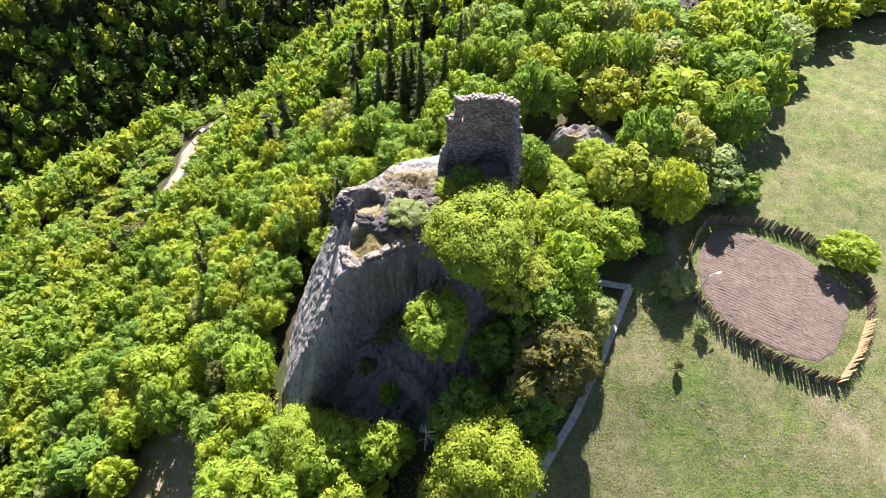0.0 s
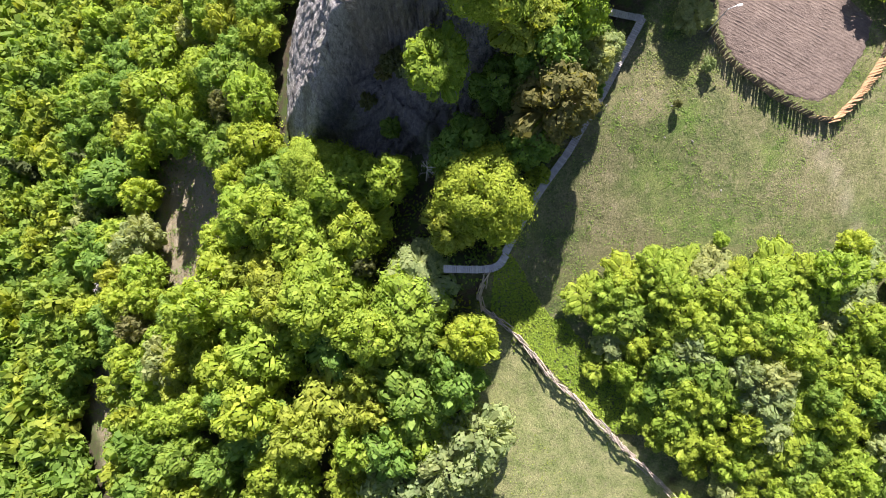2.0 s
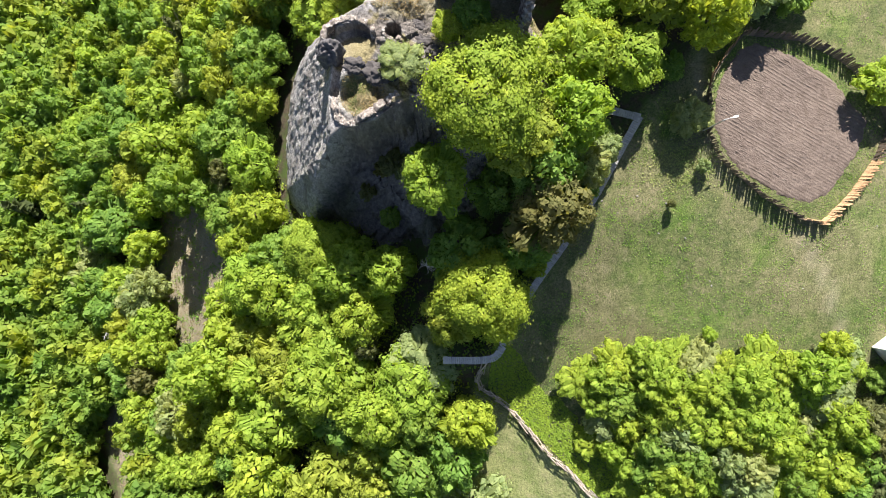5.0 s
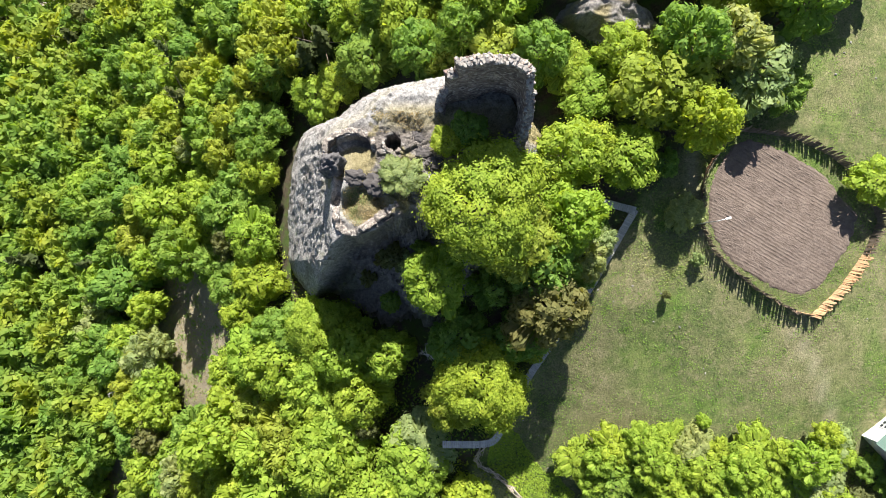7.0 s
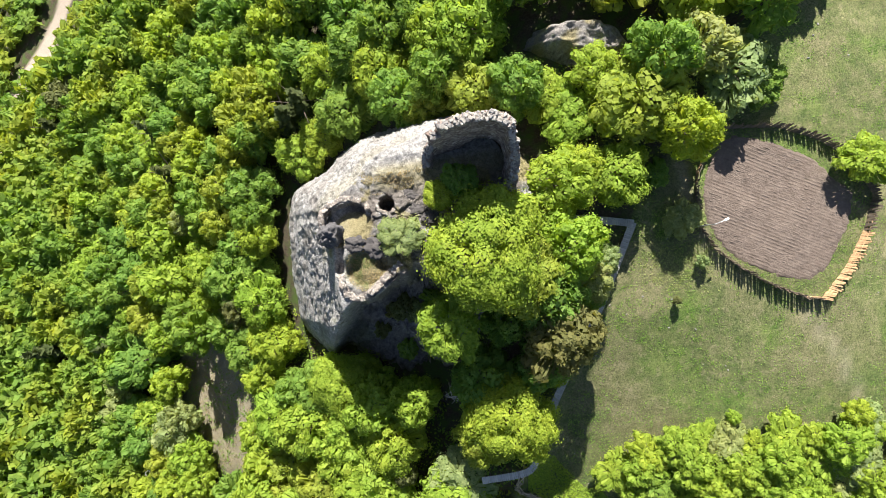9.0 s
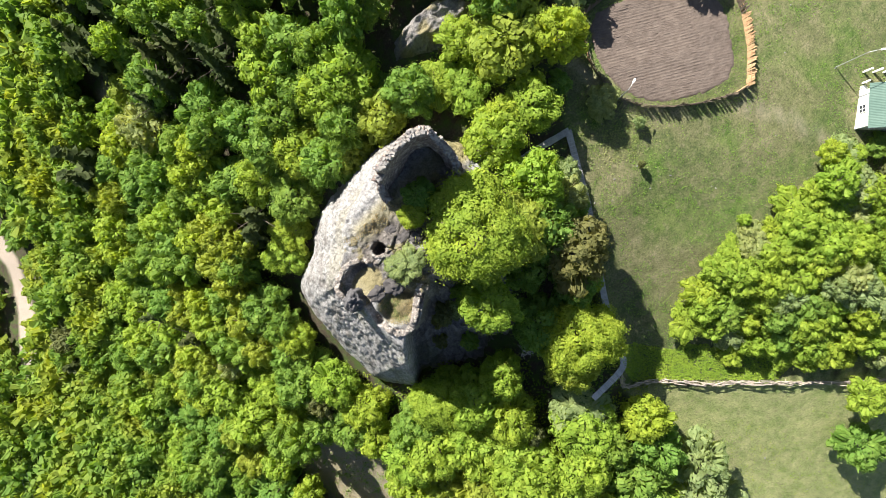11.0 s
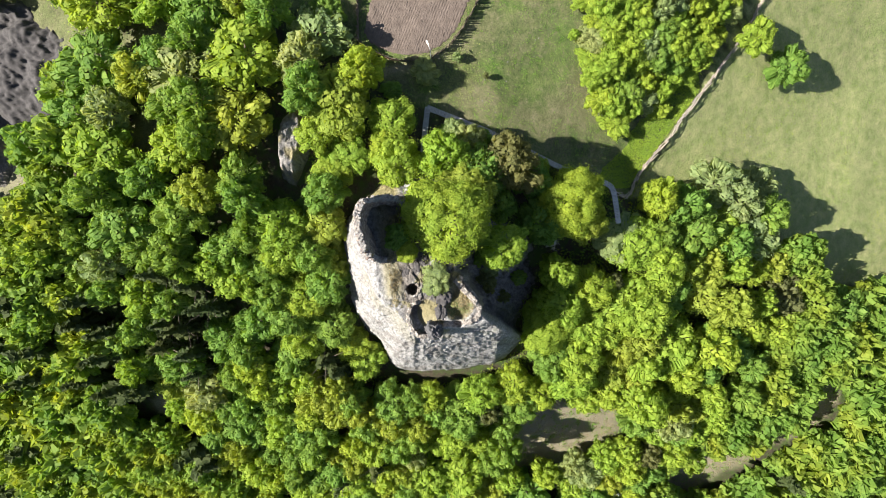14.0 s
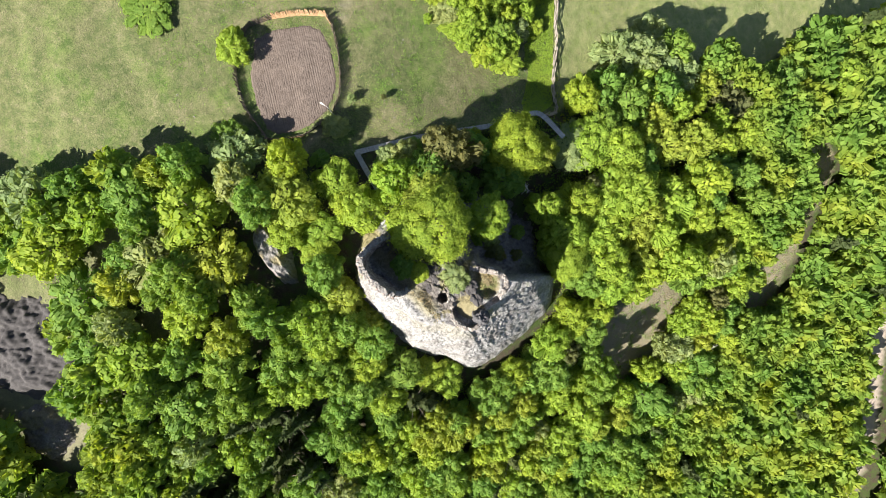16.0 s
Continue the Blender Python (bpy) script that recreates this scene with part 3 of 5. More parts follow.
def stone_mesh(seed):
    bm = bmesh.new()
    bmesh.ops.create_cube(bm, size=1.7)
    bmesh.ops.bevel(bm, geom=bm.edges[:], offset=0.28, segments=1, affect="EDGES")
    for vv in bm.verts:
        vv.co *= 1 + 0.4 * noise.noise(vv.co * 1.1 + Vector((seed * 7.1, seed, 0)))
    me = bpy.data.meshes.new("stone")
    bm.to_mesh(me)
    bm.free()
    me.materials.append(STONE)
    return me


build_tower()


# ---------------------------------------------------------------- trees
def leaf_quads(rng, pos, nrm, size, aspect=0.62):
    """Leaf sprays: one lozenge of two triangles at each place, facing along nrm."""
    n = len(pos)
    nrm = nrm / (np.linalg.norm(nrm, axis=1, keepdims=True) + 1e-9)
    t = np.cross(nrm, rng.normal(size=(n, 3)))
    t /= np.linalg.norm(t, axis=1, keepdims=True) + 1e-9
    b = np.cross(nrm, t)
    s = size * rng.uniform(0.65, 1.3, (n, 1))
    droop = -0.18 * s * nrm
    v = np.stack([pos - t * s, pos - b * s * aspect, pos + t * s + droop, pos + b * s * aspect], 1)
    return v.reshape(-1, 3), np.arange(4 * n).reshape(n, 4)


def quad_sphere(n):
    """Directions and quad faces of a cube blown up to a sphere, n faces along each edge."""
    V, F, seen = [], [], {}
    for axis in range(3):
        for side in (-1, 1):
            for i in range(n):
                for j in range(n):
                    q = []
                    for u, v in ((i, j), (i + 1, j), (i + 1, j + 1), (i, j + 1)):
                        k = [0, 0, 0]
                        k[axis], k[(axis + 1) % 3], k[(axis + 2) % 3] = side * n, 2 * u - n, 2 * v - n
                        k = tuple(k)
                        if k not in seen:
                            seen[k] = len(V)
                            V.append([math.tan(c / n * math.pi / 4) for c in k])
                        q.append(seen[k])
                    F.append(q if side > 0 else q[::-1])
    V = np.array(V)
    return V / np.linalg.norm(V, axis=1, keepdims=True), np.array(F)


def boughs(rng, seed, radius, mid, half, clumps):
    """Centres and sizes of the rounded boughs that make up a crown."""
    C, R = [], []
    lean = rng.normal(0, 0.06, 2) * radius
    for k in range(clumps):
        z = 1 - 1.45 * (k + 0.5) / clumps
        a = k * 2.39996 + rng.normal(0, 0.25)
        z = min(1.0, max(-0.5, z + rng.normal(0, 0.07)))
        w = math.sqrt(max(0.0, 1 - z * z))
        lob = 1 + 0.11 * math.sin(2 * a + seed) + 0.11 * math.sin(3 * a + 2.3 * seed) + 0.06 * math.sin(5 * a + seed)
        f = rng.uniform(0.70, 0.90) * lob
        c = np.array([math.cos(a) * w * radius * f, math.sin(a) * w * radius * f, mid + z * half * rng.uniform(0.70, 0.88)])
        c[:2] += lean * (c[2] - mid) / half
        C.append(c)
        R.append(radius * rng.uniform(0.15, 0.27))
    return np.array(C), np.array(R)


def crown_arrays(seed, radius=4.0, low=0.9, high=10.0, clumps=46, leaves=70, size=0.158, hull=10, tufts=9, fill=0.88):
    """A lobed broadleaf crown over the origin: leaf sprays in tufts upon rounded boughs, round a closed leafy mass."""
    rng = np.random.default_rng(seed)
    mid, half = low + (high - low) * 0.50, (high - low) * 0.5
    C, R = boughs(rng, seed, radius, mid, half, clumps)
    tall = np.array([1, 1, 0.85])
    heart_c = np.array([0, 0, mid])
    P, N = [], []
    for k in range(clumps):
        out = C[k] - heart_c
        out = out / (np.linalg.norm(out) + 1e-9)
        q = rng.normal(size=(tufts * 3, 3)) + out * 0.9 + np.array([0, 0, 0.45])
        q /= np.linalg.norm(q, axis=1, keepdims=True)
        q = q[:tufts]
        tuft = C[k] + q * R[k] * rng.uniform(0.86, 1.06, (tufts, 1)) * tall
        per = max(1, leaves // tufts)
        d = rng.normal(size=(tufts, per, 3))
        d /= np.linalg.norm(d, axis=2, keepdims=True)
        d = d + q[:, None, :] * 0.55
        spread = R[k] * rng.uniform(0.36, 0.62, (tufts, 1, 1))
        pos = (tuft[:, None, :] + d * spread * rng.uniform(0.5, 1.0, (tufts, per, 1))).reshape(-1, 3)
        nrm = (d * 0.4 + q[:, None, :] * 0.5 + out * 0.45 + np.array([0, 0, 0.35]) + rng.normal(0, 0.42, d.shape)).reshape(-1, 3)
        keep = np.ones(len(pos), bool)
        for m in range(clumps):
            if m != k:
                keep &= np.linalg.norm((pos - C[m]) / tall, axis=1) > R[m] * 0.70
        P.append(pos[keep])
        N.append(nrm[keep])
    P, N = np.concatenate(P), np.concatenate(N)
    sprays = leaf_quads(rng, P, N, size)
    if not hull:
        return sprays
    D, F = quad_sphere(hull)
    rel = C - heart_c
    along_ = D @ rel.T
    disc = along_ ** 2 - (np.sum(rel ** 2, axis=1) - (R * fill) ** 2)[None]
    reach = np.where(disc > 0, along_ + np.sqrt(np.maximum(disc, 0)), 0).max(axis=1)
    inner = 1 / np.sqrt((D[:, 0] / (0.62 * radius)) ** 2 + (D[:, 1] / (0.62 * radius)) ** 2 + (D[:, 2] / (0.62 * half)) ** 2)
    # the under layer: overlapping tilted sprays that close the crown between the outer tufts
    Q = (heart_c + D * np.maximum(reach, inner)[:, None])[F]
    mid_q = Q.mean(axis=1, keepdims=True)
    edge = np.linalg.norm(Q - mid_q, axis=2).mean()
    Q = mid_q + (Q - mid_q) * 1.08 + rng.normal(0, 0.24 * edge, Q.shape) + rng.normal(0, 0.30 * edge, mid_q.shape)
    return joined(sprays, (Q.reshape(-1, 3), np.arange(4 * len(F)).reshape(-1, 4)))


def joined(a, b_):
    return np.concatenate([a[0], b_[0]]), np.concatenate([a[1], b_[1] + len(a[0])])


def spire(radius, high):
    """The closed inner mass of a spruce."""
    V = [(r * math.cos(k * 1.0472), r * math.sin(k * 1.0472), z) for r, z in ((radius * 0.62, 1.2), (radius * 0.42, high * 0.45), (0.06, high * 0.97)) for k in range(6)]
    F = [(i * 6 + k, i * 6 + (k + 1) % 6, i * 6 + 6 + (k + 1) % 6, i * 6 + 6 + k) for i in range(2) for k in range(6)]
    return np.array(V), np.array(F)


def conifer_arrays(seed, radius=2.0, high=12.0, tiers=17, size=0.34, sparse=0.26):
    rng = np.random.default_rng(seed)
    P, N = [], []
    for k in range(tiers):
        f = k / (tiers - 1)
        z = 1.2 + (high - 1.4) * f
        r = radius * (1 - f) ** 0.8 + 0.12
        for arm in range(max(4, int(9 * (1 - f)) + 3)):
            a = rng.uniform(0, 2 * math.pi)
            rr = r * rng.uniform(0.8, 1.12)
            m = max(3, int(rr / sparse))
            s = np.linspace(0.15, 1, m)
            P.append(np.stack([math.cos(a) * rr * s, math.sin(a) * rr * s, z - 0.32 * rr * s + rng.normal(0, 0.08, m)], 1))
            N.append(np.stack([math.cos(a) * 0.4 + rng.normal(0, 0.4, m), math.sin(a) * 0.4 + rng.normal(0, 0.4, m), np.full(m, 1.0)], 1))
    return joined(leaf_quads(rng, np.concatenate(P), np.concatenate(N), size), spire(radius, high))


def trunk_mesh(seed, high, r):
    rng = random.Random(seed)
    bm = bmesh.new()
    rod(bm, (0, 0, -0.6), (0.1, 0.05, high * 0.5), r, r * 0.6, 7)
    rod(bm, (0.1, 0.05, high * 0.5), (0.2, -0.1, high * 0.82), r * 0.6, r * 0.2, 6)
    for k in range(6):
        a = k * 1.05 + rng.random()
        z = high * rng.uniform(0.32, 0.6)
        l = high * rng.uniform(0.2, 0.3)
        rod(bm, (0.08, 0, z), (l * math.cos(a), l * math.sin(a), z + l * 0.75), r * 0.42, r * 0.12, 5)
    me = bpy.data.meshes.new("trunk")
    bm.to_mesh(me)
    bm.free()
    me.materials.append(BARK)
    return me


TREE_MESH = {}
for kind in ("lime", "green", "yellow", "olive", "grey"):
    for n in range(3):
        me = mesh_np("crown", *crown_arrays(sum(map(ord, kind)) + 17 * n, clumps=52 + 5 * n, leaves=28, size=0.135, hull=17, tufts=7))
        me.materials.append(LEAF[kind])
        TREE_MESH[kind, n] = me, trunk_mesh(n, 10.0, 0.24)
for n in range(3):
    me = mesh_np("crown", *conifer_arrays(50 + n))
    me.materials.append(LEAF["conifer"])
    TREE_MESH["conifer", n] = me, trunk_mesh(9 + n, 11.0, 0.18)
for kind in ("lime", "green", "yellow"):
    me = mesh_np("crown", *crown_arrays(sum(map(ord, kind)) + 71, clumps=95, leaves=120, size=0.105, hull=32, tufts=12))
    me.materials.append(LEAF[kind])
    for n in range(3):
        TREE_MESH["large " + kind, n] = me, trunk_mesh(n, 10.0, 0.26)
for kind in ("lime", "green", "yellow", "olive", "grey"):
    me = mesh_np("crown", *crown_arrays(sum(map(ord, kind)) + 33, clumps=42, leaves=15, size=0.16, hull=15, tufts=5))
    me.materials.append(LEAF[kind])
    for n in range(3):
        TREE_MESH["outer " + kind, n] = me, TREE_MESH[kind, n][1]
TREE_LABEL = {
    "lime": "broadleaf tree in fresh lime-green spring leaf",
    "green": "broadleaf tree with dense mid-green foliage",
    "yellow": "broadleaf tree with bright yellow-green young leaves",
    "olive": "broadleaf tree with thin olive-brown budding leaves",
    "grey": "broadleaf tree with pale grey-green foliage",
    "conifer": "dark green narrow spruce on the wooded slope",
}
for kind in ("lime", "green", "olive", "grey"):
    me = mesh_np("crown", *crown_arrays(sum(map(ord, kind)) + 5, low=0.6, clumps=42, leaves=24, size=0.14, hull=13, tufts=6))
    me.materials.append(LEAF[kind])
    TREE_MESH["low " + kind, 0] = TREE_MESH["low " + kind, 1] = TREE_MESH["low " + kind, 2] = me, trunk_mesh(4, 10.0, 0.2)
PLACED = [(14, 64.5, 3.6), (17.5, 63.4, 4.2), (21.5, 62.2, 4.2), (25.5, 61.2, 3.6), (17, 67, 2.5), (13.5, 50.5, 2.6), (16.5, 49, 1.5), (34, 53, 4.5), (40, 55, 4.5), (45, 57, 4), (24, 39, 4.5), (20.5, 40.5, 3.0), (23, 35.5, 4.5), (21, 32, 4.0)]


def tree(kind, x, y, top, r, seed=None, name="tree", base=None, group="trees of the wood", skirt=None):
    """A tree at x, y whose crown reaches the height top and r metres out; skirt: the height at which its leaves begin."""
    z = surface_z(x, y) if base is None else base
    k = len(PLACED) if seed is None else seed
    high, turn = max(2.0, top - z), (k * 137.5) % 360
    if r > 4.4 and kind in ("lime", "green", "yellow") and math.hypot(x, y - 32) < 24:
        kind = "large " + kind
    elif ("outer " + kind, 0) in TREE_MESH and math.hypot(x, y - 35) > 37:
        kind = "outer " + kind
    crown, trunk = TREE_MESH[kind, k % 3]
    root = tagged(new(name), TREE_LABEL[kind.split()[-1]], "tree", group)
    full = 2.0 if kind == "conifer" else 3.7
    tall = 12.0 if kind == "conifer" else 10.0
    root.matrix_basis = pose(x, y, z, 0, 0, turn) @ Matrix.Diagonal((r / full, r / full, high / tall, 1))
    link("trunk", trunk, BARK, root)
    leafy = link("crown", crown, None, root)
    if skirt is not None:
        c0 = tall * (skirt - z) / high
        k1 = (tall - c0) / (tall - 0.9)
        leafy.matrix_basis = Matrix.Translation((0, 0, c0 - 0.9 * k1)) @ Matrix.Diagonal((1, 1, k1, 1))
    PLACED.append((x, y, r))
    return root


# trees round the crag and along the meadow
tree("lime", 4.6, 38.9, 18.0, 5.6, skirt=9.0)
tree("lime", 6.6, 41.6, 15.6, 2.8, skirt=8.0)
tree("yellow", 9.0, 35.2, 13.5, 4.0, skirt=6.0)
tree("lime", -0.5, 30.6, 11.0, 3.5, skirt=4.6)
tree("grey", -4.0, 41.6, 14.6, 2.2)
tree("green", 3.2, 46.6, 15.6, 1.7)
tree("lime", 0.7, 45.3, 14.5, 1.5)
tree("lime", 14.6, 45.1, 11.0, 3.9)
tree("lime", 21.8, 45.2, 8.8, 3.7)
tree("yellow", 26.0, 53.0, 12.5, 5.0)
tree("grey", 36.8, 54.8, 10.2, 4.6)
tree("green", 40.6, 53.2, 7.6, 2.8)
tree("olive", 12.6, 27.3, 11.0, 4.5)
tree("grey", 17.5, 33.3, 6.0, 2.7)
tree("grey", 19.9, 35.3, 4.0, 1.8)
tree("lime", 5.0, 17.6, 6.2, 5.1)
tree("yellow", 1.4, 14.2, 2.5, 3.2)
tree("green", 6.8, 30.0, 7.0, 3.2)
tree("green", 10.0, 23.6, 6.0, 3.2)
tree("lime", -16.6, 22.6, -5.5, 4.6)
tree("lime", -6.7, 20.5, 0.5, 3.2)
tree("lime", -10.8, 14.5, -2.5, 4.1)
tree("grey", -2.4, 8.0, -4.0, 4.3)
tree("lime", -18.0, 15.6, -6.0, 4.0)
tree("lime", -29.9, 36.6, -14.0, 4.0)
tree("olive", -34.1, 35.7, -16.0, 2.7)
tree("lime", -29.3, 30.0, -15.0, 4.0)
tree("lime", -32.2, 24.4, -17.0, 3.2)
tree("yellow", 7.3, 58.8, 6.0, 3.6)
tree("yellow", 1.2, 58.4, 2.0, 2.7)
tree("green", -10.3, 63.0, -8.0, 4.3)
tree("lime", -15.5, 59.9, -12.0, 3.4)
tree("lime", 17.9, 53.2, 6.0, 3.4)
tree("lime", 15.2, 56.3, 6.0, 3.1)
tree("green", 9.5, 62.5, 2.0, 3.2)
tree("lime", -19.2, 58.0, -13.0, 3.6)
tree("lime", 51.3, 42.0, 8.0, 3.0)
tree("grey", 29.7, 38.8, 4.7, 2.3)
tree("grey", 56.1, 84.8, 10.5, 5.0)
tree("green", 52.2, 78.6, 11.5, 3.6)
tree("lime", 46.9, 79.4, 11.0, 4.2)
tree("green", 43.6, 71.4, 13.0, 5.0)
tree("lime", 47.7, 88.8, 10.5, 5.6)
tree("green", 37.6, 91.0, 10.0, 5.8)
tree("grey", 33.8, 76.4, 12.0, 5.2)
tree("lime", 34.9, 66.5, 13.0, 5.8)
tree("yellow", 25.4, 69.0, 12.0, 5.0)
tree("lime", 23.6, 92.0, 10.0, 5.6)
tree("green", 30.3, 95.4, 9.0, 4.4)
tree("yellow", 15.4, 77.7, 10.0, 3.6)
tree("green", 12.8, 80.9, 9.0, 4.2)
tree("green", 12.1, 92.1, 7.0, 5.2)
tree("lime", 8.0, 66.0, 8.0, 4.4)
tree("lime", 3.4, 66.4, 5.0, 3.8)
tree("green", 12.0, 57.6, 9.5, 3.2)
tree("lime", 21.6, 57.6, 8.6, 3.0)
tree("green", -6.9, 69.7, -3.0, 4.0)
tree("conifer", -17.6, 65.6, -7.0, 2.8)
tree("conifer", -20.2, 64.0, -8.5, 2.6)
tree("green", -29.3, 54.7, -15.0, 4.0)
tree("lime", -50.1, 50.8, -28.0, 5.0)
tree("lime", -50.0, 42.5, -27.5, 5.0)
tree("green", -60.7, 28.5, -34.0, 6.0)
tree("conifer", -78.5, 80.9, -46.0, 3.4)
tree("olive", -75.3, 86.7, -48.0, 4.6)
tree("lime", -17.6, 13.8, -6.5, 5.2)
tree("grey", 4.8, -12.6, -5.0, 4.6)
tree("green", 67.3, 48.0, 5.0, 4.5)
tree("grey", 2.6, -21.4, -12.0, 4.9)
tree("lime", -2.5, -11.4, -8.0, 5.2)
tree("grey", -5.3, -19.3, -10.0, 5.2)
tree("olive", -18.5, -25.4, -14.0, 4.5)
tree("green", -23.6, -39.5, -18.0, 5.2)
tree("lime", -34.1, -54.9, -24.0, 5.2)
tree("lime", -4.2, 4.3, -3.0, 4.9)
tree("lime", -14.8, 6.8, -4.0, 5.2)
tree("yellow", -14.8, -8.1, -9.0, 5.2)
tree("lime", -24.0, -1.3, -10.0, 5.2)
tree("green", -26.1, -12.4, -13.0, 5.2)
tree("lime", -16.1, 4.7, -4.0, 5.2)
tree("green", -3.7, -7.0, -5.0, 4.9)
tree("yellow", -9.9, -4.9, -5.0, 2.6)
tree("green", -2.9, 0.4, -4.0, 3.5)
tree("grey", 1.5, -16.6, -6.0, 4.2)
tree("yellow", -19.2, -13.1, -6.0, 3.8)
tree("lime", -26.6, -9.6, -10.0, 4.8)
tree("lime", -36.5, 4.2, -12.0, 4.5)
tree("olive", -10.5, 9.9, -5.0, 1.9)
tree("lime", -23.9, 16.8, -7.0, 4.6)
tree("green", -44.0, 33.0, -17.5, 3.4)
tree("lime", 18.0, 46.6, 8.6, 2.8)



def clear_of_placed(x, y, gap):
    return all(math.hypot(x - px, y - py) > pr * 0.7 + gap for px, py, pr in PLACED)


def kind_at(x, y, rng):
    q = fractal(x, y, 2.0, 3, 0.035)
    spruce = smoothstep(22, 10, math.hypot(x + 6, (y - 104) * 0.8))
    if x < 22 and rng.random() < 0.012 + 0.5 * spruce + (0.26 if y > 150 else 0.0):
        return "conifer"
    sunny = smoothstep(22, 8, y) * smoothstep(-60, -35, x)
    if rng.random() < 0.7 * sunny:
        return rng.choice(("lime", "lime", "lime", "yellow", "yellow", "green"))
    if x > 0 and y > 70 and rng.random() < 0.75:
        return rng.choice(("green", "green", "green", "lime", "grey"))
    w = rng.random() + q * 0.5 + 0.12 * sunny - 0.10 * smoothstep(50, 62, y)
    return "green" if w < 0.42 else "lime" if w < 0.80 else "yellow" if w < 0.92 else "grey" if w < 1.08 else "olive"


REACH = [112, 126, 172, 172, 204, 214, 218, 215, 150, 112, 156, 168, 166, 166, 148, 128, 112, 104]


def in_view_of_crag(x, y):
    """The stretch of country round the crag over which the wood is built."""
    a = (math.degrees(math.atan2(y - 40, x + 20)) % 360) / 20
    i = int(a) % 18
    return math.hypot(x + 20, y - 40) < REACH[i] + (REACH[(i + 1) % 18] - REACH[i]) * (a - int(a))


def grow_wood():
    rng = random.Random(11)
    sites = []
    step = 4.7
    for iy in range(-30, 67):
        for ix in range(-47, 28):
            x, y = ix * step + rng.uniform(-1.5, 1.5), iy * step + rng.uniform(-1.5, 1.5)
            if iy % 2:
                x += step / 2
            if not in_view_of_crag(x, y) or not wooded(x, y) or math.hypot(x - CRAG[0], y - CRAG[1]) < 13:
                continue
            if to_line([(3, 12), (5.2, 4.6), (13.7, -3.8), (27.7, -17.5)], x, y) < 4.0:
                continue
            if to_line([(16.8, 41.2), (24.1, 39.4), (19.9, 29.9), (7.9, 11.0), (0.4, 8.9)], x, y) < 4.2:
                continue
            dx, dy = x - CRAG[0], y - CRAG[1]
            if math.hypot(dx, dy) < by_bearing(FOOT, math.degrees(math.atan2(dy, dx))) + (2.2 if dx < -8 else 0.8):
                continue
            sites.append((math.hypot(x + 8, y - 38), x, y))
    sites.sort()
    count, far = 0, {"mixed": [], "faint": [], "rear": [], "conifer": []}
    for d, x, y in sites:
        if not clear_of_placed(x, y, 1.0):
            continue
        kind = kind_at(x, y, rng)
        z = ground_z(x, y)
        if kind == "conifer":
            r, high = rng.uniform(1.9, 2.8), rng.uniform(12, 18)
        else:
            r, high = rng.uniform(2.9, 4.3), rng.uniform(8.5, 13.0)
        if y > 98 and x < -50 and to_line(ROAD_W, x, y) < 20:
            high *= 0.38
            r *= 0.75
        if count < 215:
            tree(kind, x, y, z + high, r)
            count += 1
        else:
            far["conifer" if kind == "conifer" else "mixed" if d < 85 else "faint" if d < 135 else "rear"].append((x, y, z, r, high))
    protos = {
        "mixed": [crown_arrays(300 + k, clumps=36, leaves=6, size=0.19, hull=10, tufts=3) for k in range(6)],
        "faint": [crown_arrays(350 + k, clumps=18, leaves=1, size=0.34, hull=6, tufts=1) for k in range(6)],
        "rear": [crown_arrays(370 + k, clumps=12, leaves=2, size=0.6, hull=3, tufts=1) for k in range(6)],
        "conifer": [conifer_arrays(400 + k, tiers=7, size=0.95, sparse=1.2) for k in range(4)],
    }
    for key, rows in far.items():
        V, F, base = [], [], 0
        nr = np.random.default_rng(5)
        for k, (x, y, z, r, high) in enumerate(rows):
            pv, pf = protos[key][k % len(protos[key])]
            a = nr.uniform(0, 2 * math.pi)
            full, tall = (2.0, 12.0) if key == "conifer" else (3.7, 10.0)
            c, s = math.cos(a) * r / full, math.sin(a) * r / full
            w = np.stack([x + pv[:, 0] * c - pv[:, 1] * s, y + pv[:, 0] * s + pv[:, 1] * c, z + pv[:, 2] * high / tall], 1)
            # bole: a slim three-sided spike
            t = np.array([[x + 0.2, y, z - 0.5], [x - 0.1, y + 0.17, z - 0.5], [x - 0.1, y - 0.17, z - 0.5], [x, y, z + high * 0.75]])
            V += [w, t]
            n = len(w)
            F.append(pf + base)
            F.append(np.array([[0, 1, 3, 3], [1, 2, 3, 3], [2, 0, 3, 3]]) + base + n)
            base += n + 4
        Fq = np.concatenate(F)
        V = np.concatenate(V)
        tri = Fq[:, 2] == Fq[:, 3]
        me = mesh_np("wood", V, Fq[~tri])
        name, label = {"conifer": ("distant_spruces", "dark spruces scattered through the farther slopes"), "mixed": ("slope_wood", "continuous spring-green broadleaf wood on the steep slope"), "faint": ("outer_wood", "spring-green broadleaf wood on the outer slopes"), "rear": ("distant_wood", "broadleaf wood on the shaded far side of the gorge")}[key]
        tagged(link(name, me, LEAF["conifer" if key == "conifer" else "mixed"]), label, "wood", kind="stuff")


grow_wood()


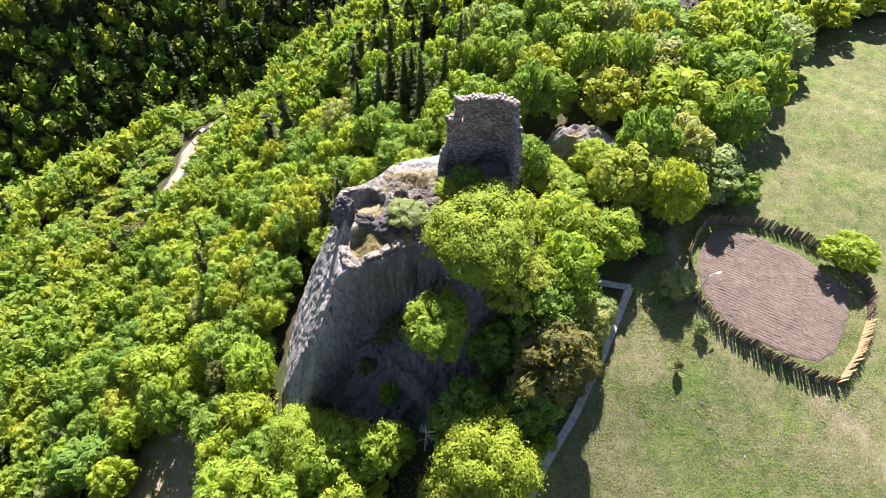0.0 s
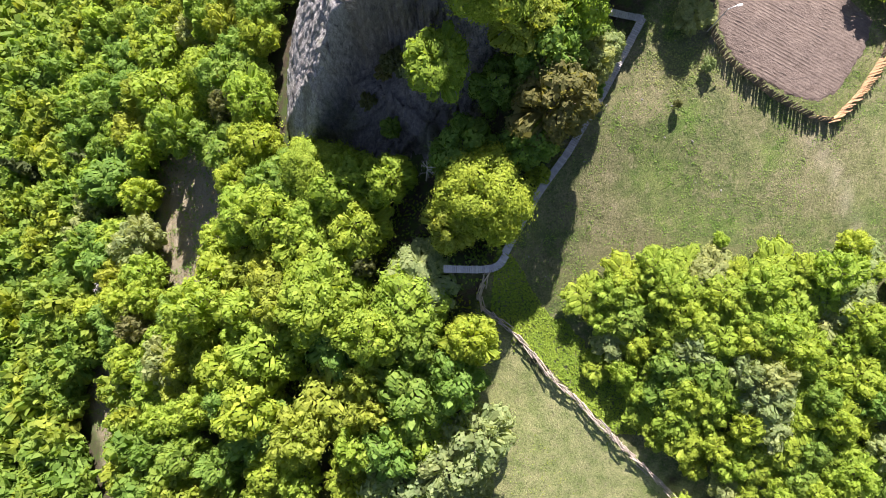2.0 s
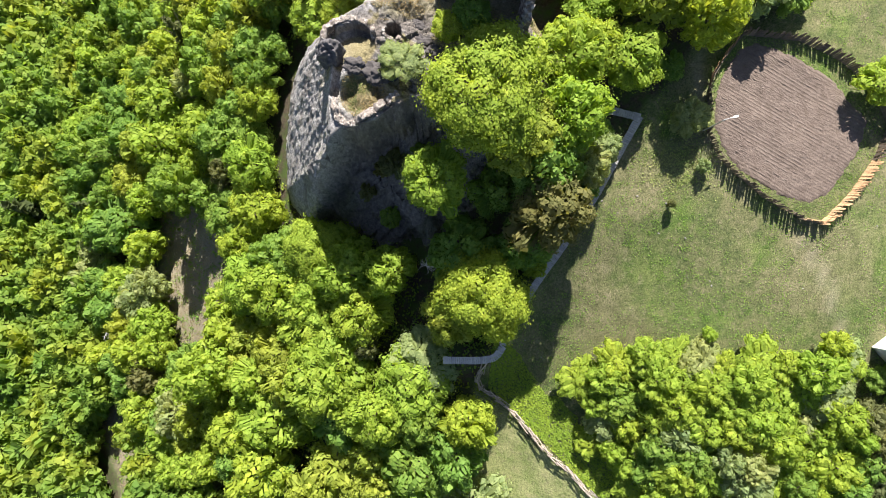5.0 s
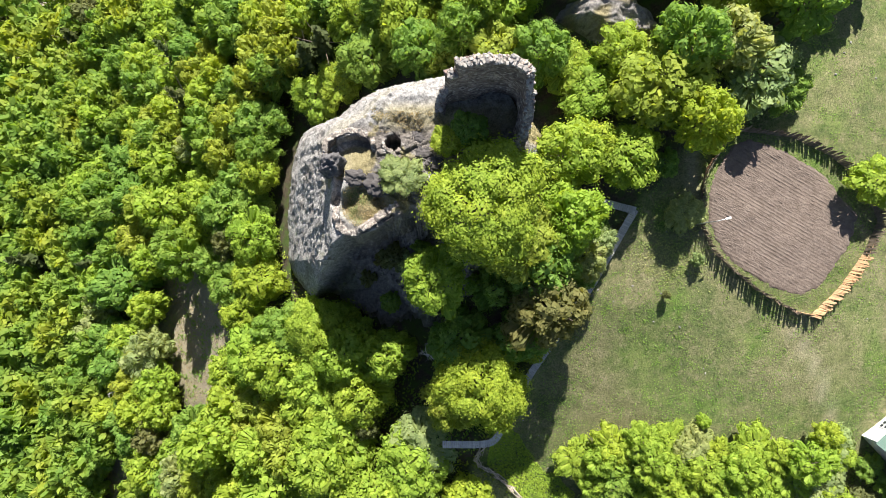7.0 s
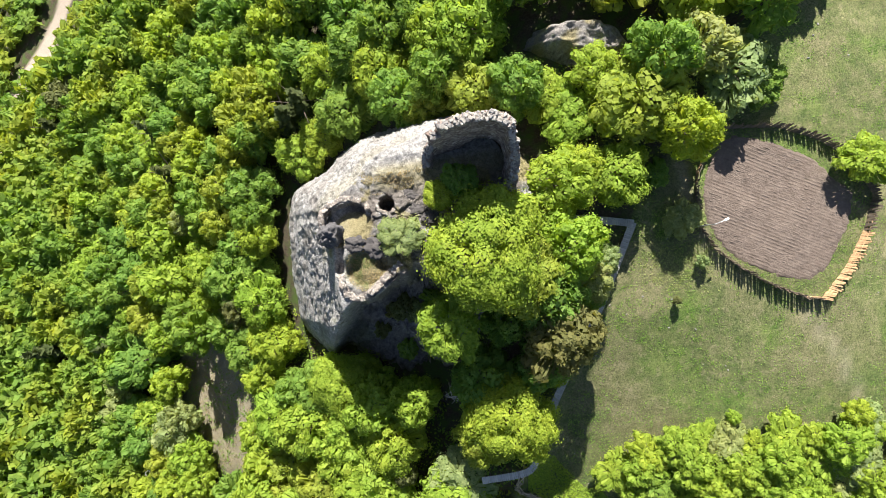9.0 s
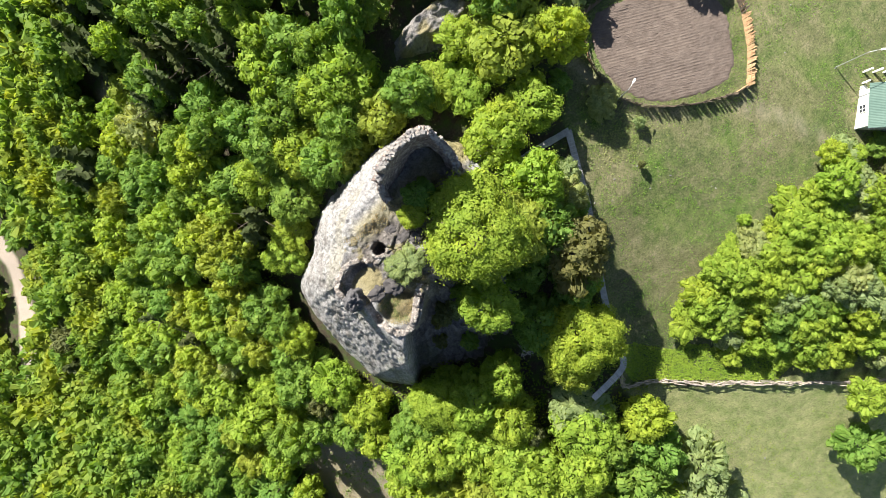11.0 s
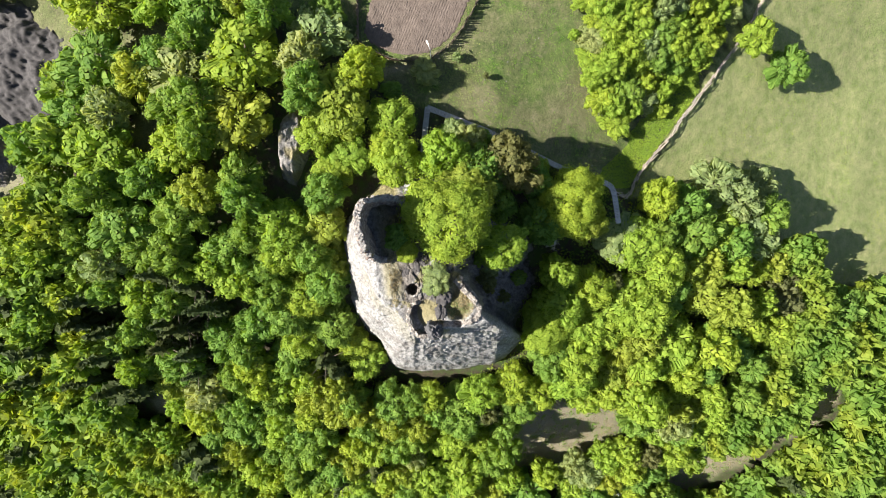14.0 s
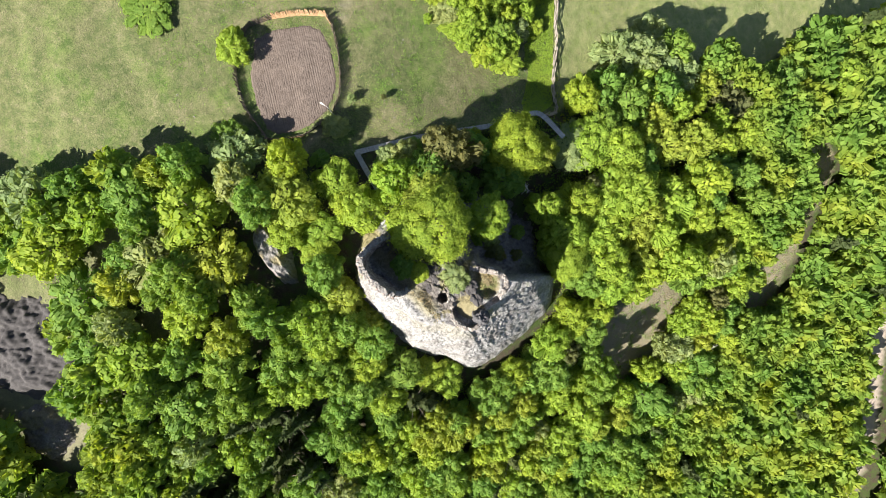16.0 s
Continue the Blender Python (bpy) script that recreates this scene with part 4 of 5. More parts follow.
# ---------------------------------------------------------------- masonry and boulders on the crag
def along(pts, n):
    """n + 1 places spread evenly along a smoothed line, with the sideways direction at each."""
    p = [Vector((*q, 0)) for q in pts]
    dense = []
    for i in range(len(p) - 1):
        a, b, c, d = p[max(0, i - 1)], p[i], p[i + 1], p[min(len(p) - 1, i + 2)]
        for k in range(24):
            t = k / 24
            dense.append(0.5 * ((2 * b) + (c - a) * t + (2 * a - 5 * b + 4 * c - d) * t * t + (3 * b - a - 3 * c + d) * t ** 3))
    dense.append(p[-1])
    run = [0.0]
    for a, b in zip(dense, dense[1:]):
        run.append(run[-1] + (b - a).length)
    out, j = [], 0
    for k in range(n + 1):
        s = run[-1] * k / n
        while j < len(run) - 2 and run[j + 1] < s:
            j += 1
        t = (s - run[j]) / max(1e-6, run[j + 1] - run[j])
        d = (dense[j + 1] - dense[j]).normalized()
        out.append((dense[j].lerp(dense[j + 1], t), Vector((d.y, -d.x, 0)), d))
    return out, run[-1]


def low_wall(name, pts, thick, rise, depth, label, seed=0):
    """A broken length of old wall on the crag, following its uneven top."""
    _, length = along(pts, 8)
    n, rows = max(8, int(length / 0.16)), 9
    places, _ = along(pts, n)
    co = []
    for k, (p, side, _) in enumerate(places):
        z = max(crag_top(p.x, p.y) if math.hypot(p.x - CRAG[0], p.y - CRAG[1]) < 11.5 else surface_z(p.x, p.y), 9.5)
        h = rise * (0.75 + 0.55 * fractal(k * 0.16, seed, 0, 3, 0.9)) * (smoothstep(-1, 5, k) * smoothstep(n + 1, n - 5, k))
        loop = []
        for j in range(rows):
            loop.append((-thick / 2, z - depth + (depth + h) * j / (rows - 1)))
        for j in range(4):
            loop.append((-thick / 2 + thick * (j + 0.5) / 4, z + h + 0.06))
        for j in range(rows):
            loop.append((thick / 2, z + h - (depth + h) * j / (rows - 1)))
        for u, zz in loop:
            q = p + side * u
            w = 0.24 * noise.noise(Vector((q.x * 2.3, q.y * 3.1, zz * 3.1 + seed)))
            co.append((q.x + side.x * w, q.y + side.y * w, zz + 0.18 * noise.noise(Vector((q.x * 2.6, q.y * 2.6, zz * 2)))))
    m = rows * 2 + 4
    faces = [(k * m + j, k * m + j + 1, (k + 1) * m + j + 1, (k + 1) * m + j) for k in range(n) for j in range(m - 1)]
    root = tagged(new(name), label, "wall")
    link("wall", mesh_np("wall", co, faces), MASONRY_PALE, root)
    rng, shapes = random.Random(seed), [stone_mesh(20 + seed + s) for s in range(3)]
    for k in range(0, n, 2):
        p, side, _ = places[k]
        u = rng.uniform(-0.45, 0.45) * thick
        z = co[k * m + rows + 1][2]
        ob = link("stone", rng.choice(shapes), STONE, root)
        s = rng.uniform(0.06, 0.15)
        ob.matrix_basis = pose(p.x + side.x * u, p.y + side.y * u, z - 0.05, rng.uniform(-20, 20), rng.uniform(-20, 20), rng.uniform(0, 360)) @ Matrix.Diagonal((s * 1.4, s, s * 0.7, 1))
    return root


def pale_masonry():
    m = MASONRY.copy()
    m.name = "pale_rubble_masonry"
    for n in m.node_tree.nodes:
        if n.bl_idname == "ShaderNodeValToRGB" and len(n.color_ramp.elements) == 4:
            for e, c in zip(n.color_ramp.elements, ((0.17, 0.15, 0.135), (0.26, 0.23, 0.205), (0.35, 0.315, 0.285), (0.46, 0.43, 0.39))):
                e.color = (*c, 1)
        if n.bl_idname == "ShaderNodeTexVoronoi":
            n.inputs["Scale"].default_value = 4.0
    return m


MASONRY_PALE = pale_masonry()
low_wall("parapet", [(-11.1, 40.0), (-11.2, 38.2), (-10.7, 36.4), (-9.3, 35.9), (-7.6, 36.7), (-6.0, 37.9), (-4.4, 38.9)], 0.75, 0.55, 1.6, "curved pale stone parapet round a grassy hollow", 1)
low_wall("chamber_wall", [(-12.2, 43.9), (-12.0, 45.4), (-10.8, 46.4), (-9.2, 46.7), (-7.6, 46.2)], 0.6, 0.28, 2.0, "curved dark stone wall of a sunken chamber", 2)
low_wall("wall_stub", [(-7.1, 45.9), (-7.0, 45.2), (-6.9, 44.5)], 0.5, 0.7, 0.8, "pale whitish stub of mortared wall", 3)
low_wall("shaft_kerb", [(-5.9, 45.9), (-6.0, 45.2), (-5.5, 44.6), (-4.7, 44.4), (-4.1, 44.8)], 0.34, 0.22, 0.9, "pale mortared stone kerb round a dark shaft", 4)


def boulder(name, x, y, z, size, label, seed, sub=4, rough=0.22, material=None):
    bm = bmesh.new()
    bmesh.ops.create_icosphere(bm, subdivisions=sub, radius=1.0)
    for v in bm.verts:
        d = v.co.copy()
        v.co *= 1 + rough * noise.fractal(d * 1.1 + Vector((seed * 3.3, 0, seed)), 1.0, 2.0, 3) + 0.16 * noise.fractal(d * 3.2 + Vector((seed, 2, 0)), 0.8, 2.0, 6)
        v.co = Vector((v.co.x * size[0], v.co.y * size[1], v.co.z * size[2]))
    ob = part(name, bm, material or DARK_ROCK, None, "", True)
    ob.location = (x, y, z)
    return tagged(ob, label, "rock")


# colour of the dark boulders; also stands in for shade on the northern cliff
DARK_ROCK = simple("dark_conglomerate_and_cliff_shade", (0.055, 0.05, 0.05), 0.95, 0.35, 1.6, bmp=0.05)
boulder("rock_pillar", -11.5, 43.1, 11.5, (1.4, 1.35, 2.6), "rounded dark conglomerate pillar at the edge of the crag", 3, 5, 0.22, simple("grey_conglomerate", (0.075, 0.072, 0.076), 0.95, 0.35, 2.2, bmp=0.06))
for k, (x, y, s) in enumerate(((-8.9, 41.7, 1.1), (-6.4, 41.1, 1.6), (-1.9, 44.4, 1.2), (-2.4, 46.0, 0.9), (-0.6, 43.2, 1.0))):
    boulder("boulder", x, y, crag_top(x, y) - 0.15, (s, s * 0.75, s * 0.45), "low dark lump of bare rock among dry turf", 11 + k, 5, 0.5)


def outcrop(name, x, y, a, b, top, turn, label, seed, material):
    """A whaleback of bare rock rising out of the slope."""
    n, co, extra = (110 if a > 10 else 70), [], {"top": [], "turf": [], "green": []}
    rough = 1.4 if a > 10 else 1.0
    for i in range(n + 1):
        for j in range(n + 1):
            u, v = 2.4 * i / n - 1.2, 2.4 * j / n - 1.2
            t = radians(turn)
            px, py = x + u * a * math.cos(t) - v * b * math.sin(t), y + u * a * math.sin(t) + v * b * math.cos(t)
            r = math.hypot(u, v) * (1 + 0.18 * fractal(u * 2, v * 2, seed, 3, 1.0))
            g = ground_z(px, py)
            z = g - 1.5 + (top - g + 1.5) * smoothstep(1.12, 0.45, r)
            z += rough * (0.9 * fractal(px, py, seed, 5, 0.25) + 0.4 * fractal(px, py, seed + 3, 4, 1.0)) * smoothstep(1.15, 0.9, r)
            co.append((px, py, z))
            # outcrops beyond y 100 are darker all over: their shade put into the colour
            extra["top"].append((1.0 if y > 100 else 0.65) + 0.4 * fractal(px, py, 2, 3, 0.3))
            extra["turf"].append(smoothstep(0.15, 0.4, fractal(px, py, 8, 3, 0.3)) * (0.5 if y > 100 else 0.8))
            extra["green"].append(0.0)
    i = np.arange((n + 1) ** 2).reshape(n + 1, n + 1)
    me = mesh_np(name, co, np.stack([i[:-1, :-1], i[1:, :-1], i[1:, 1:], i[:-1, 1:]], -1).reshape(-1, 4))
    for k, v in extra.items():
        set_attr(me, k, v)
    me.polygons.foreach_set("use_smooth", [True] * len(me.polygons))
    return tagged(link(name, me, material), label, "rock")


outcrop("outcrop", 21.2, 61.9, 7.0, 2.9, 6.7, -16, "grey whaleback of bare rock among the trees", 2.0, ROCK)
# near-black material paints in the shade on this cliff
outcrop("outcrop", 43, 110, 14, 12, ground_z(42, 110) + 2.6, 35, "broad grey cliff shoulder above brown scree, its shade painted in dark", 5.0, DARK_ROCK)
outcrop("outcrop", 28, 119, 8, 6, ground_z(28, 119) + 1.6, 20, "brownish bare rock ledge among trees", 7.0, ROCK)


# ---------------------------------------------------------------- boardwalk
def build_boardwalk():
    pts = [(16.8, 41.0), (20.6, 40.1), (24.2, 39.1), (22.7, 36.2), (21.1, 33.1), (19.5, 30.0), (17.6, 26.8), (15.7, 23.5), (11.8, 18.0), (7.9, 11.0)]
    low = [(7.9, 10.6), (6.2, 9.0), (0.4, 8.9)]
    root = tagged(new("boardwalk"), "weathered grey plank boardwalk along the edge of the meadow", "boardwalk")
    rng = random.Random(3)
    bm = bmesh.new()
    box(bm, (0.92, 0.245, 0.05), Matrix())
    plank = bpy.data.meshes.new("plank")
    bm.to_mesh(plank)
    bm.free()
    plank.materials.append(GREY_WOOD)

    def deck(x, y):
        return max(ground_z(x, y), -3.0) + 0.45

    legs = [pts[:3], pts[2:], low]
    for line in legs:
        total = sum(math.dist(a, b) for a, b in zip(line, line[1:]))
        n = int(total / 0.26)
        places, _ = along(line, n)
        for k, (p, side, d) in enumerate(places):
            ob = link("plank", plank, GREY_WOOD, root)
            ob.matrix_basis = pose(p.x, p.y, deck(p.x, p.y) + rng.uniform(-0.012, 0.012), 0, 0, math.degrees(math.atan2(side.y, side.x)) + rng.uniform(-1.5, 1.5)) @ Matrix.Diagonal((rng.uniform(0.95, 1.05), 1, 1, 1))
        for off in (-0.4, 0.4):
            bm = bmesh.new()
            for (p, s, _), (q, s2, _) in zip(places[::6], places[6::6]):
                a, b = p + s * off, q + s2 * off
                rod(bm, (a.x, a.y, deck(p.x, p.y) - 0.11), (b.x, b.y, deck(q.x, q.y) - 0.11), 0.06, None, 4)
            part("beam", bm, OLD_WOOD, root)
        for p, s, _ in places[::9]:
            for off in (-0.5, 0.5):
                q = p + s * off
                bm = bmesh.new()
                rod(bm, (q.x, q.y, ground_z(q.x, q.y) - 0.2), (q.x, q.y, deck(p.x, p.y) - 0.05), 0.06, None, 6)
                part("support", bm, OLD_WOOD, root)


build_boardwalk()

# ---------------------------------------------------------------- garden plot
PEN = [(36.4, 48.8), (43.0, 47.9), (47.4, 45.8), (51.5, 42.9), (53.4, 37.6), (51.5, 33.5), (49.0, 29.7), (45.5, 26.0), (43.3, 26.8), (38.8, 29.4), (35.7, 32.1), (33.7, 34.2), (32.4, 37.0), (32.2, 41.1), (32.8, 44.2), (34.8, 46.9)]
BED = [(36.2, 47.0), (37.9, 47.6), (42.1, 46.0), (46.5, 43.5), (49.1, 40.4), (50.9, 38.3), (49.8, 34.9), (46.8, 30.2), (44.4, 28.6), (41.2, 29.6), (37.7, 31.6), (34.9, 34.2), (33.3, 37.7), (33.2, 40.8), (34.1, 44.0)]


def straight(pts, n):
    """n + 1 places spread evenly along a line of straight runs, with the sideways and onward directions."""
    p = [Vector((*q, 0)) for q in pts]
    lengths = [(b - a).length for a, b in zip(p, p[1:])]
    out = []
    for k in range(n + 1):
        d, i = sum(lengths) * k / n, 0
        while i < len(lengths) - 1 and d > lengths[i]:
            d -= lengths[i]
            i += 1
        way = (p[i + 1] - p[i]).normalized()
        out.append((p[i] + way * d, Vector((way.y, -way.x, 0)), way))
    return out



def build_bed():
    ca, sa = 0.86, -0.51
    n, co, faces, keep, furrow = 120, [], [], {}, []
    lo, hi = (32.3, 27.5), (51.8, 49.5)

    def edge(x, y):
        return to_line(BED + BED[:1], x, y) * (1 if inside(BED, x, y) else -1)

    for j in range(n + 1):
        for i in range(n + 1):
            x, y = lo[0] + (hi[0] - lo[0]) * i / n, lo[1] + (hi[1] - lo[1]) * j / n
            e = edge(x, y) + 0.25 * fractal(x, y, 1, 3, 1.2)
            if e < -0.3:
                continue
            across = -x * sa + y * ca
            clod = fractal(x, y, 4, 5, 2.3)
            z = ground_z(x, y) + 0.02 + smoothstep(-0.3, 0.2, e) * (0.09 + 0.06 * clod) - 0.12 * smoothstep(0, -0.3, e)
            keep[i, j] = len(co)
            co.append((x, y, z))
            furrow.append(across * 2 * math.pi / 0.38 + 0.8 * fractal(x, y, 2, 2, 0.3))
    for (i, j), a in keep.items():
        if (i + 1, j) in keep and (i, j + 1) in keep and (i + 1, j + 1) in keep:
            faces.append((a, keep[i + 1, j], keep[i + 1, j + 1], keep[i, j + 1]))
    me = mesh_np("soil", co, faces)
    set_attr(me, "across", furrow)
    root = tagged(new("garden_bed"), "freshly tilled brown soil with shallow furrows", "garden bed")
    link("soil", me, SOIL, root)
    # ridges thrown up between the furrows, one part each
    rng = random.Random(14)
    step = 0.42
    for row in range(-60, 130):
        off = row * step
        run = []
        for k in range(-10, 130):
            s_ = k * 0.3
            x, y = -off * sa + (s_ - 10) * ca + 20, off * ca + (s_ - 10) * sa + 50
            run.append((x, y) if lo[0] < x < hi[0] and lo[1] < y < hi[1] and edge(x, y) > 0.25 + 0.3 * rng.random() else None)
        rows, V, F = [q for q in run if q], [], []
        if len(rows) < 4:
            continue
        for x, y in rows:
            z = ground_z(x, y) + 0.08
            h, w = rng.uniform(0.015, 0.085), rng.uniform(0.10, 0.17)
            wob = rng.uniform(-0.05, 0.05)
            for u, up_ in ((-w, 0.0), (-0.05 + wob, h), (0.06 + wob, h * 0.9), (w, 0.0)):
                V.append((x - sa * u, y + ca * u, z + up_))
        for k in range(len(rows) - 1):
            if math.dist(rows[k], rows[k + 1]) < 0.5:
                F += [(4 * k + q, 4 * k + q + 1, 4 * k + q + 5, 4 * k + q + 4) for q in range(3)]
        if len(F) < 6:
            continue
        me = mesh_np("furrow", V, F)
        set_attr(me, "across", np.zeros(len(V)))
        link("furrow", me, SOIL, root)


build_bed()


def stake_mesh(seed, width):
    rng = random.Random(seed)
    bm = bmesh.new()
    box(bm, (width, 0.06, 1.5), Matrix.Translation((0, 0, 0.52)))
    for v in bm.verts:
        if v.co.z > 0.9:
            v.co.x += rng.uniform(-0.03, 0.03)
            v.co.z += rng.uniform(-0.16, 0.14)
            v.co.x *= 0.8
    me = bpy.data.meshes.new("stake")
    bm.to_mesh(me)
    bm.free()
    return me


def build_pen():
    rng = random.Random(8)
    line = PEN + PEN[:1]
    n = 298
    places = straight(line, n)
    root = tagged(new("palisade_fence"), "rough palisade of upright wooden stakes round a garden plot", "fence")
    shapes = {m: [stake_mesh(k + 10 * j, w) for k, w in enumerate((0.13, 0.17, 0.21, 0.15))] for j, m in enumerate(("old", "pale"))}
    for me in shapes["old"]:
        me.materials.append(OLD_WOOD)
    for me in shapes["pale"]:
        me.materials.append(PALE_WOOD)
    for k, (p, side, d) in enumerate(places[:-1]):
        fresh = (p.y < 33.6 and p.x > 45.4) or (p.x < 36.0 and p.y > 42.6 and rng.random() < 0.8)
        tilt = rng.uniform(12, 22) if fresh else rng.uniform(-2, 16)
        ob = link("stake", rng.choice(shapes["pale" if fresh else "old"]), None, root)
        q = p + side * rng.uniform(-0.06, 0.06)
        ob.matrix_basis = pose(q.x, q.y, ground_z(q.x, q.y), 0, 0, math.degrees(math.atan2(d.y, d.x)) + rng.uniform(-8, 8)) @ pose(0, 0, 0, -tilt, rng.uniform(-6, 6), 0) @ Matrix.Diagonal((1.3 if fresh else 1.25, 1, rng.uniform(1.0, 1.3), 1))
    for h in (0.45, 1.05):
        for k in range(0, n, 10):
            a, b = places[k], places[min(n, k + 10)]
            bm = bmesh.new()
            p, q = a[0] - a[1] * 0.07, b[0] - b[1] * 0.07
            rod(bm, (p.x, p.y, ground_z(p.x, p.y) + h), (q.x, q.y, ground_z(q.x, q.y) + h), 0.04, 0.035, 5)
            part("rail", bm, PALE_WOOD if p.y < 36 and p.x > 45.6 else OLD_WOOD, root)


build_pen()


# ---------------------------------------------------------------- rail fence between the meadows
def build_rail_fence():
    pts = [(5.6, 8.4), (5.2, 6.4), (5.2, 4.6), (9.8, 0.9), (13.7, -3.8), (17.5, -7.4), (22.9, -12.8), (27.7, -17.5), (32, -21.5), (40, -27)]
    total = sum(math.dist(a, b) for a, b in zip(pts, pts[1:]))
    n = int(total / 1.5)
    places, _ = along(pts, n)
    root = tagged(new("rail_fence"), "crooked fence of weathered split rails and brushwood", "fence")
    rng = random.Random(21)

    def at(p, side, off, h):
        x, y = p.x + side.x * off, p.y + side.y * off
        return (x, y, ground_z(x, y) + h)

    for k, (p, s, d) in enumerate(places):
        bm = bmesh.new()
        lean = rng.uniform(-0.15, 0.15)
        a, b = at(p, s, 0.0, -0.3), at(p, s, lean, 1.1)
        rod(bm, a, b, 0.075, 0.055, 6)
        part("post", bm, RAIL_WOOD, root)
        if k == n:
            break
        q, s2, _ = places[k + 1]
        for h in (0.25, 0.5, 0.75, 0.9, 0.95):
            bm = bmesh.new()
            o1, o2 = rng.uniform(-0.42, 0.42), rng.uniform(-0.42, 0.42)
            rod(bm, at(p - d * 0.25, s, o1, h + rng.uniform(-0.1, 0.1)), at(q + d * 0.25, s2, o2, h + rng.uniform(-0.1, 0.1)), 0.075, 0.055, 5)
            part("rail", bm, RAIL_WOOD, root)
        for _ in range(4):
            bm = bmesh.new()
            t, u = rng.random(), rng.uniform(-0.5, 0.5)
            m = p.lerp(q, t)
            rod(bm, at(m, s, u, 0.05), at(m + d * rng.uniform(-0.7, 0.7), s, -u * 0.4, rng.uniform(0.5, 0.95)), 0.045, 0.03, 4)
            part("brushwood", bm, RAIL_WOOD, root)


build_rail_fence()


# ---------------------------------------------------------------- lamps
def street_lamp(x, y, high, reach, turn, label):
    z = ground_z(x, y)
    root = tagged(new("street_lamp"), label, "street lamp", "street lamps")
    root.matrix_basis = pose(x, y, z, 0, 0, turn)
    bm = bmesh.new()
    rod(bm, (0, 0, -0.3), (0, 0, high * 0.55), 0.075, 0.065, 10)
    rod(bm, (0, 0, high * 0.55), (0, 0, high), 0.055, 0.05, 10)
    part("pole", bm, METAL, root)
    bm = bmesh.new()
    rod(bm, (0, 0, high - 0.05), (reach * 0.55, 0, high + 0.25), 0.04, 0.035, 8)
    rod(bm, (reach * 0.55, 0, high + 0.25), (reach, 0, high + 0.3), 0.035, 0.03, 8)
    part("arm", bm, METAL, root)
    bm = bmesh.new()
    box(bm, (0.6, 0.26, 0.12), pose(reach + 0.25, 0, high + 0.3))
    bmesh.ops.bevel(bm, geom=bm.edges[:], offset=0.04, segments=2, affect="EDGES")
    part("lamp_head", bm, LAMP_WHITE, root, "white lamp head")


street_lamp(31.9, 37.4, 5.2, 1.0, 15, "slim grey street lamp beside the palisade")
street_lamp(55.9, 19.3, 6.2, 1.4, -35, "slim grey street lamp near the white house")


# ---------------------------------------------------------------- house
def roof_material():
    m, nt, b = mat_new("green_sheet_roof")
    n1 = noise_tex(nt, coords(nt), 0.8, 4.0)
    nt.links.new(ramp(nt, n1, [(0.3, (0.075, 0.125, 0.105)), (0.7, (0.10, 0.155, 0.13))]), b.inputs["Base Color"])
    b.inputs["Roughness"].default_value = 0.75
    b.inputs["Specular IOR Level"].default_value = 0.2
    return m


GREEN_ROOF = roof_material()
GLASS_DARK = simple("dark_window_glass", (0.03, 0.035, 0.045), 0.15, 0.1, 2.0)


